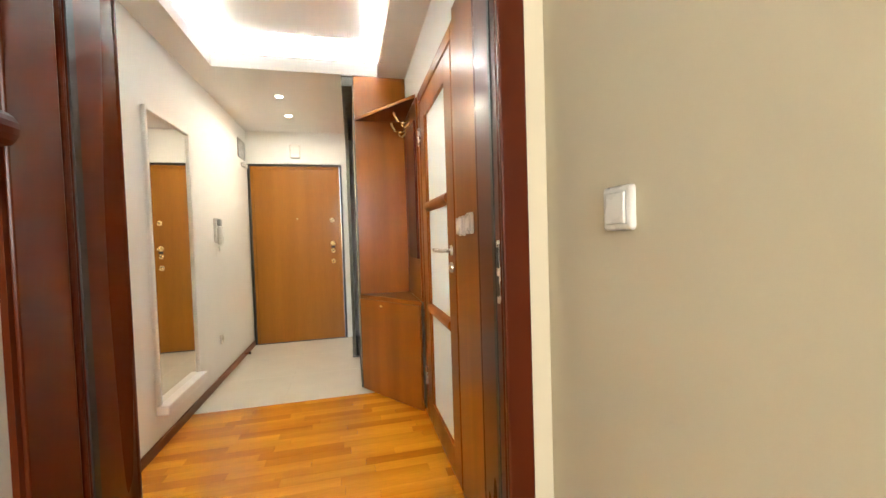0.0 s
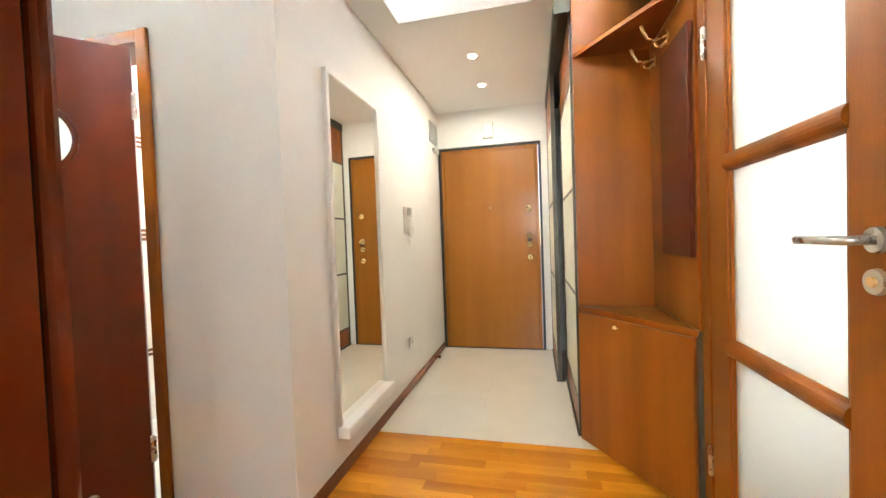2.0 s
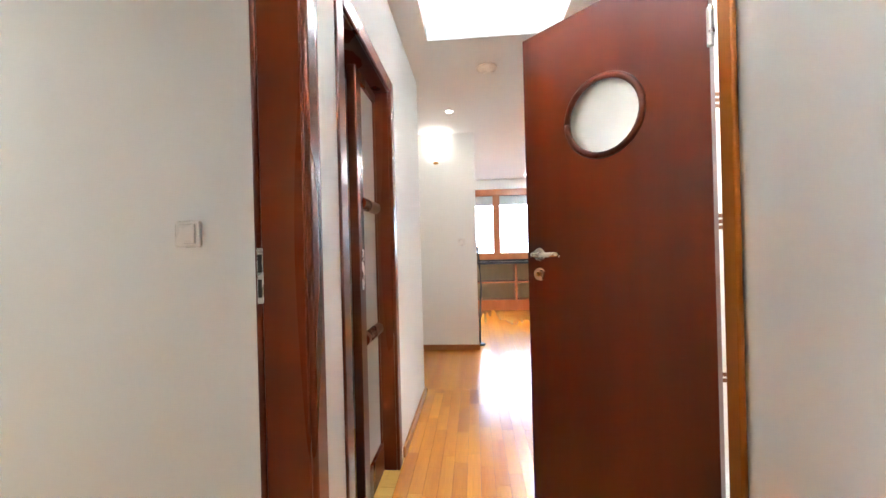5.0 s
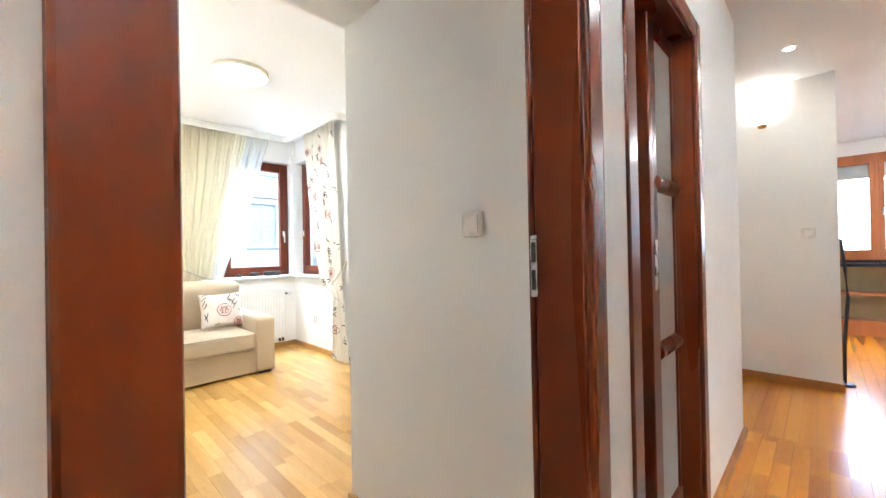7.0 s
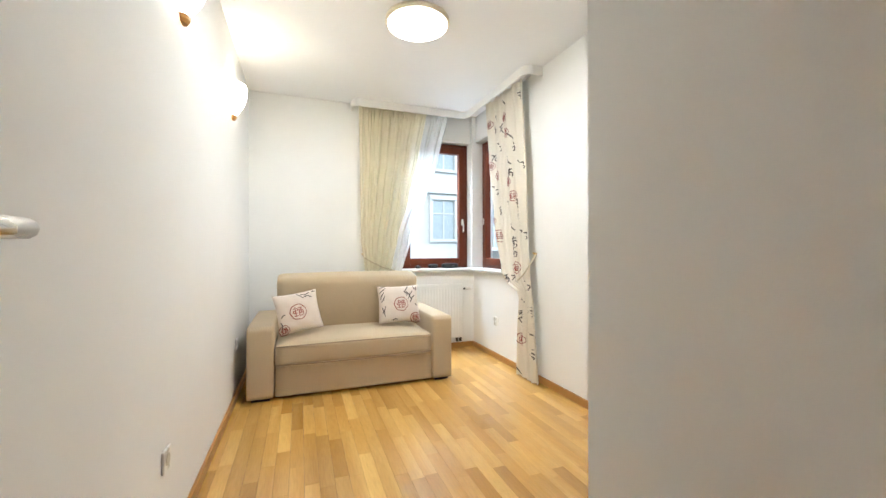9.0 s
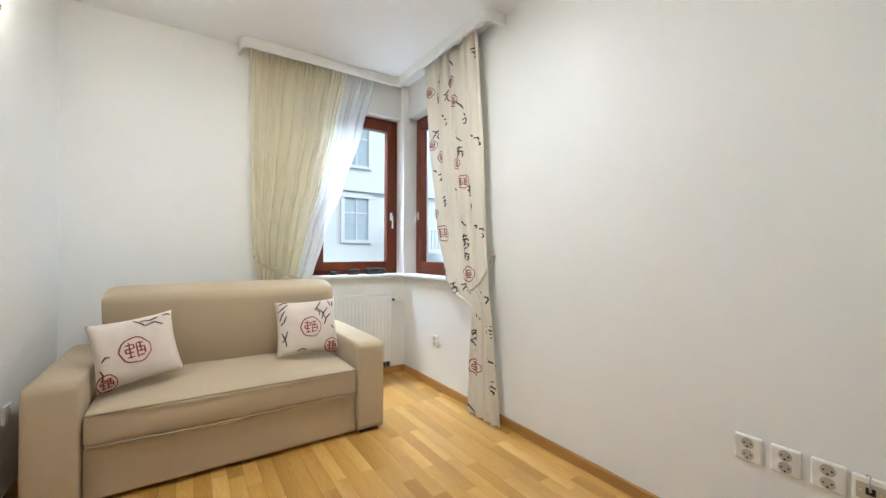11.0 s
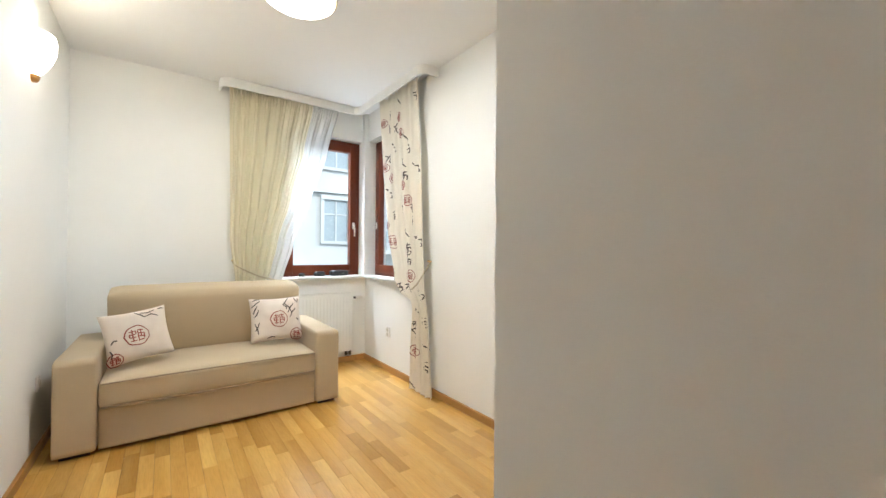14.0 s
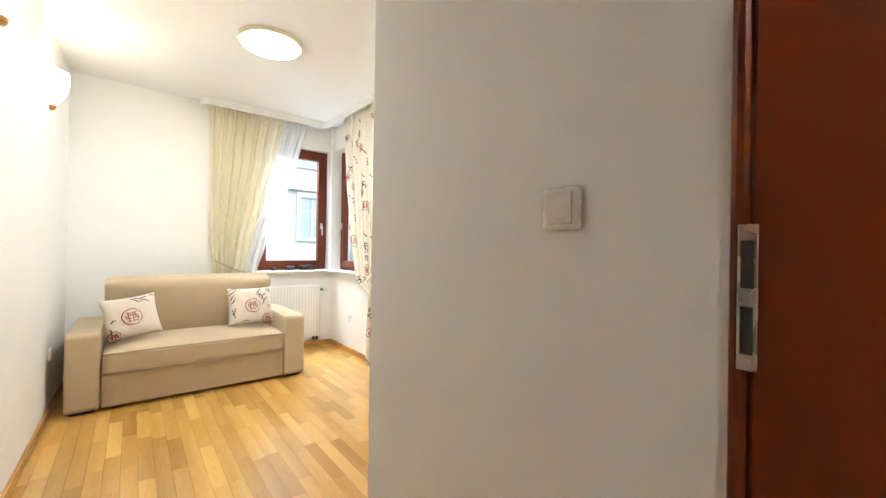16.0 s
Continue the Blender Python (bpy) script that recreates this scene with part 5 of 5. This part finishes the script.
piping([(0.190, 0.020, 0.392), (0.45, 0.032, 0.398), (0.78, 0.036, 0.400), (1.1, 0.032, 0.398), (L - 0.20, 0.020, 0.392)], seat)
piping([(0.190, 0.020, 0.262), (0.45, 0.032, 0.258), (0.78, 0.036, 0.257), (1.1, 0.032, 0.258), (L - 0.20, 0.020, 0.262)], seat)
piping([(0.175, -0.52, 0.60), (0.185, -0.545, 0.80), (0.215, -0.555, 0.862), (0.5, -0.55, 0.876), (1.0, -0.55, 0.876), (L - 0.225, -0.555, 0.862), (L - 0.195, -0.545, 0.80), (L - 0.185, -0.52, 0.60)], backo)
for x0, x1 in ((0.0, 0.175), (L - 0.185, L)):
    part("foot", box(x0 + 0.03, -0.08, 0, x1 - 0.03, -0.03, 0.02), M_BLACK, t)
    part("foot", box(x0 + 0.03, D + 0.03, 0, x1 - 0.03, D + 0.08, 0.02), M_BLACK, t)


def cushion(m, w, h, label, seed, seals, ink):
    t = thing("cushion", m, label, "cushion", "printed cushions on the sofa")

    def face(side):
        def f(u, v):
            a, b = 2 * u - 1, 2 * v - 1
            k = max(0.0, (1 - a * a) * (1 - b * b)) ** 0.42
            pinch = 1 - 0.07 * (1 - abs(b) ** 2) * abs(a) ** 3
            pinch2 = 1 - 0.07 * (1 - abs(a) ** 2) * abs(b) ** 3
            w2 = 0.006 * noise.noise(Vector((a * 3 + seed, b * 3, side)))
            return (a * w / 2 * pinch, side * (0.062 * k + w2 * k), b * h / 2 * pinch2)
        return f

    bm = sheet(face(-1), 22, 22)
    other = sheet(face(1), 22, 22)
    me = bpy.data.meshes.new("tmp")
    other.to_mesh(me)
    other.free()
    bm.from_mesh(me)
    bmesh.ops.remove_doubles(bm, verts=bm.verts, dist=0.0005)
    part("cover", bm, M_CUSH, t, "", True)
    for u, v, s in seals:
        part("red_seal", strokes(face(-1), seal_lines(u, v, s, s * w / h), 0.0068, 0.003), M_RED, t, "round red seal print")
    for line in ink:
        part("ink_mark", strokes(face(-1), [line], 0.0085, 0.003), M_INK, t, "dark brush-stroke print")
    return t


INK_CORNER = [[(0.50, 0.93), (0.58, 0.86), (0.62, 0.80)], [(0.58, 0.90), (0.70, 0.88), (0.80, 0.92)], [(0.62, 0.80), (0.74, 0.84), (0.84, 0.78)], [(0.86, 0.93), (0.92, 0.94), (0.96, 0.92)], [(0.08, 0.40), (0.13, 0.46), (0.18, 0.45)], [(0.05, 0.30), (0.08, 0.22), (0.06, 0.14)]]
INK_BRANCH = [[(0.62, 0.78), (0.70, 0.72), (0.68, 0.66)], [(0.74, 0.96), (0.66, 0.82), (0.62, 0.78)], [(0.66, 0.80), (0.74, 0.72), (0.79, 0.56)], [(0.84, 0.80), (0.76, 0.70), (0.71, 0.58)], [(0.88, 0.68), (0.80, 0.60), (0.75, 0.48)],
              [(0.86, 0.95), (0.90, 0.84)], [(0.94, 0.93), (0.93, 0.82)], [(0.88, 0.46), (0.93, 0.40)], [(0.20, 0.92), (0.10, 0.84), (0.03, 0.78)], [(0.14, 0.80), (0.08, 0.70), (0.05, 0.62)], [(0.16, 0.70), (0.12, 0.60), (0.06, 0.54)],
              [(0.06, 0.92), (0.12, 0.96), (0.20, 0.96)], [(0.16, 0.42), (0.13, 0.32), (0.08, 0.24)], [(0.07, 0.40), (0.12, 0.28), (0.14, 0.16)], [(0.30, 0.05), (0.38, 0.08), (0.44, 0.06)]]


cushion(pose(-0.918, -2.575, 0.603, -20, -7, 194), 0.34, 0.318, "pale printed cushion leaning in the sofa corner", 3, ((0.46, 0.47, 0.175), (0.11, 0.10, 0.11)), INK_CORNER)
cushion(pose(-1.75, -2.665, 0.612, -20, -1, 177), 0.37, 0.335, "pale printed cushion leaning on the sofa back", 8, ((0.53, 0.46, 0.16), (0.86, 0.09, 0.12)), INK_BRANCH)

# ceiling lamp
t = thing("ceiling_lamp", pose(-1.648, -1.725, 2.58), "round flat ceiling lamp with a thin wooden rim, lit", "ceiling lamp")
part("rim", lathe([(0.185, 0), (0.205, 0), (0.207, -0.020), (0.202, -0.030), (0.190, -0.030), (0.185, -0.02)], (0, 0, 0), 48), plain("cream_rim", (0.80, 0.72, 0.54), 0.4), t, "pale cream rim", True)
part("diffuser", lathe([(0, -0.062), (0.1, -0.058), (0.165, -0.048), (0.190, -0.036), (0.190, -0.005)], (0, 0, 0), 48), M_LAMP, t, "glowing opal diffuser", True)
lamp("ceiling_lamp_light", "AREA", pose(-1.648, -1.725, 2.50), 11.5, 0.36, (0.98, 0.985, 0.97))

# sockets on the bedroom walls
for y, z in ((-0.718, 0.394), (-0.616, 0.394), (-0.514, 0.394)):
    socket_double(pose(-2.785, y, z, 0, 0, 90), "white double socket low on the wall")
s = thing("network_socket", pose(-2.785, -0.424, 0.394, 0, 0, 90), "white network socket with a short cable", "socket", "wall switches and sockets")
part("plate", box(-0.040, -0.014, -0.038, 0.040, 0, 0.038, bevel=0.006, seg=3), M_PLASTIC, s)
w = part("inset", box(-0.030, -0.0155, -0.026, 0.030, -0.0142, 0.022), plain_well, s, "beige inset")
part("jack", box(-0.010, -0.017, -0.010, 0.010, -0.0156, 0.010), M_BLACK, w)
part("screw", cyl((-0.021, -0.0156, 0), (-0.021, -0.017, 0), 0.0035, seg=10), M_BRASS, w)
part("screw", cyl((0.021, -0.0156, 0), (0.021, -0.017, 0), 0.0035, seg=10), M_BRASS, w)
part("cable", tube([(0.0, -0.017, 0.0), (0.0, -0.026, 0.02), (0.001, -0.02, 0.048), (-0.006, -0.01, 0.046), (-0.01, -0.004, 0.038)], 0.0028, 6), M_GREYPL, s, "short grey cable", True)
part("hanging_flap", box(-0.030, -0.020, -0.085, 0.030, -0.0165, -0.040, bevel=0.0015), M_PLASTIC, s, "open white cover flap")
s = thing("double_socket", pose(-2.785, -2.785, 0.37, 0, 0, 90), "white double socket under the window", "socket", "wall switches and sockets")
part("plate", box(-0.036, -0.014, -0.045, 0.036, 0, 0.045, bevel=0.007, seg=3), M_PLASTIC, s)
for z in (0.0195, -0.0195):
    part("well", cyl((0, -0.0142, z), (0, -0.0152, z), 0.0185, 0.018, 24), plain_well, s)
for y, z in ((-2.55, 0.395), (-0.93, 0.36)):
    s = thing("socket", pose(-0.485, y, z, 0, 0, -90), "white wall socket on the bedroom wall", "socket", "wall switches and sockets")
    part("plate", box(-0.040, -0.011, -0.040, 0.040, 0, 0.040, bevel=0.006, seg=2), M_PLASTIC, s)
    part("well", cyl((0, -0.0112, 0), (0, -0.0125, 0), 0.021, seg=24), plain_well, s)

# bundle of dry twigs
t = thing("twig_bundle", pose(-2.62, -0.20, 0), "tall bundle of dark dry twigs standing by the wall", "dry twigs")
rng = random.Random(11)
for k in range(170):
    a, r = rng.uniform(0, 6.283), 0.088 * math.sqrt(rng.random())
    stray = k % 14 == 0
    top = rng.uniform(0.44, 0.66) + (0.07 if stray else 0.0) - r * 0.5
    x, y = r * math.cos(a), r * math.sin(a)
    pts = []
    ph, fr, am = rng.uniform(0, 6), rng.uniform(12, 26), rng.uniform(0.004, 0.009)
    for j in range(13):
        q = j / 12
        spread = 0.86 + 0.12 * q + (0.25 * q * q if stray else 0)
        curl = 0.022 * max(0.0, q - 0.8) * 5
        pts.append((x * spread + am * math.sin(fr * q + ph) + curl * math.cos(ph * 3), y * spread + am * math.cos(fr * q * 1.1 + ph) + curl * math.sin(ph * 3), top * q))
    part("twig", tube(pts, rng.uniform(0.0032, 0.0048), 5, 0.55), M_TWIG, t)

# ---- outdoors ----
structure("ground", box(-300, -300, -6.3, 300, 300, -6.2), M_GROUND, "grey street far below the windows", "ground")
h = thing("town_house", pose(-4.0, -17.0, -6.2), "pale plastered town house across the street", "house")
part("wall", box(-14, -8, 0, 14, 0, 19), M_FACADE, h)
part("roof", box(-14.5, -8.5, 19, 14.5, 0.6, 19.6), M_FGLASS, h)
for fl in range(5):
    part("ledge", box(-14, 0.001, 3.2 + fl * 3.4, 14, 0.22, 3.45 + fl * 3.4), M_FACADE, h)
    for k in range(9):
        x = -12.5 + k * 3.0
        z = 4.4 + fl * 3.4
        w = part("window", box(x - 0.55, 0.002, z, x + 0.55, 0.05, z + 1.85), M_FGLASS, h)
        part("surround", boxes([(x - 0.72, 0.001, z - 0.14, x + 0.72, 0.12, z), (x - 0.72, 0.001, z, x - 0.56, 0.12, z + 1.9), (x + 0.56, 0.001, z, x + 0.72, 0.12, z + 1.9), (x - 0.72, 0.001, z + 1.9, x + 0.72, 0.16, z + 2.1)]), M_FACADE, w)
        part("glazing_bar", boxes([(x - 0.03, 0.05, z, x + 0.03, 0.08, z + 1.85), (x - 0.55, 0.05, z + 1.2, x + 0.55, 0.08, z + 1.26)]), M_FACADE, w)
for x, z in ((-0.5, 10.9), (5.5, 10.9), (-6.5, 7.5), (2.5, 7.5)):
    b = part("balcony", box(x - 1.3, 0.001, z - 0.3, x + 1.3, 1.1, z - 0.1), M_FACADE, h)
    part("railing", boxes([(x - 1.3 + 0.2 * k, 1.0, z - 0.1, x - 1.22 + 0.2 * k, 1.06, z + 0.8) for k in range(14)] + [(x - 1.3, 0.98, z + 0.8, x + 1.4, 1.08, z + 0.9)]), M_FACADE, b)
structure("backdrop", box(-60.2, -7, -6, -60, 60, 40), glow("bright_sky", (0.85, 0.93, 1.0), 5.0), "hazy bright sky beyond the kitchen window", "backdrop")

# ---- floor pieces ----
boards(floor_hall, "plank", [(-0.92, 1.16, 0.69, 3.11), (-3.6, 1.16, -0.92, 2.30), (-0.3, 1.0, 0.58, 1.16), (-7.95, 0.2, -3.6, 3.32), (-3.6, 2.3, -3.3, 3.32)], "x", 0.07, 0.42, M_JATOBA, M_JATOBAJ, 300, 5)
boards(floor_bed, "plank", [(-2.785, -2.6, -0.485, -0.033), (-1.545, -0.033, -0.485, 1.16), (-2.785, -3.32, -0.485, -2.6), (-0.39, -3.45, 0.71, 1.0), (-2.9, 0.05, -1.68, 1.16)], "y", 0.068, 0.44, M_OAK, M_OAKJ, 300, 9)
for i in range(3):
    for j in range(3):
        x, y = -0.919 + 0.6 * i, 3.112 + 0.62 * j
        part("tile", box(x, y, -0.013, min(x + 0.5985, 0.34), min(y + 0.6185, 4.95), 0.0), M_TILE, floor_tiles)
part("grout_bed", box(-0.92, 3.11, -0.0138, 0.88, 4.95, -0.0015), M_TILE, floor_tiles)
part("bath_tile", box(-2.52, 2.30, -0.0138, -1.06, 3.5, -0.001), M_BTILE, floor_tiles)
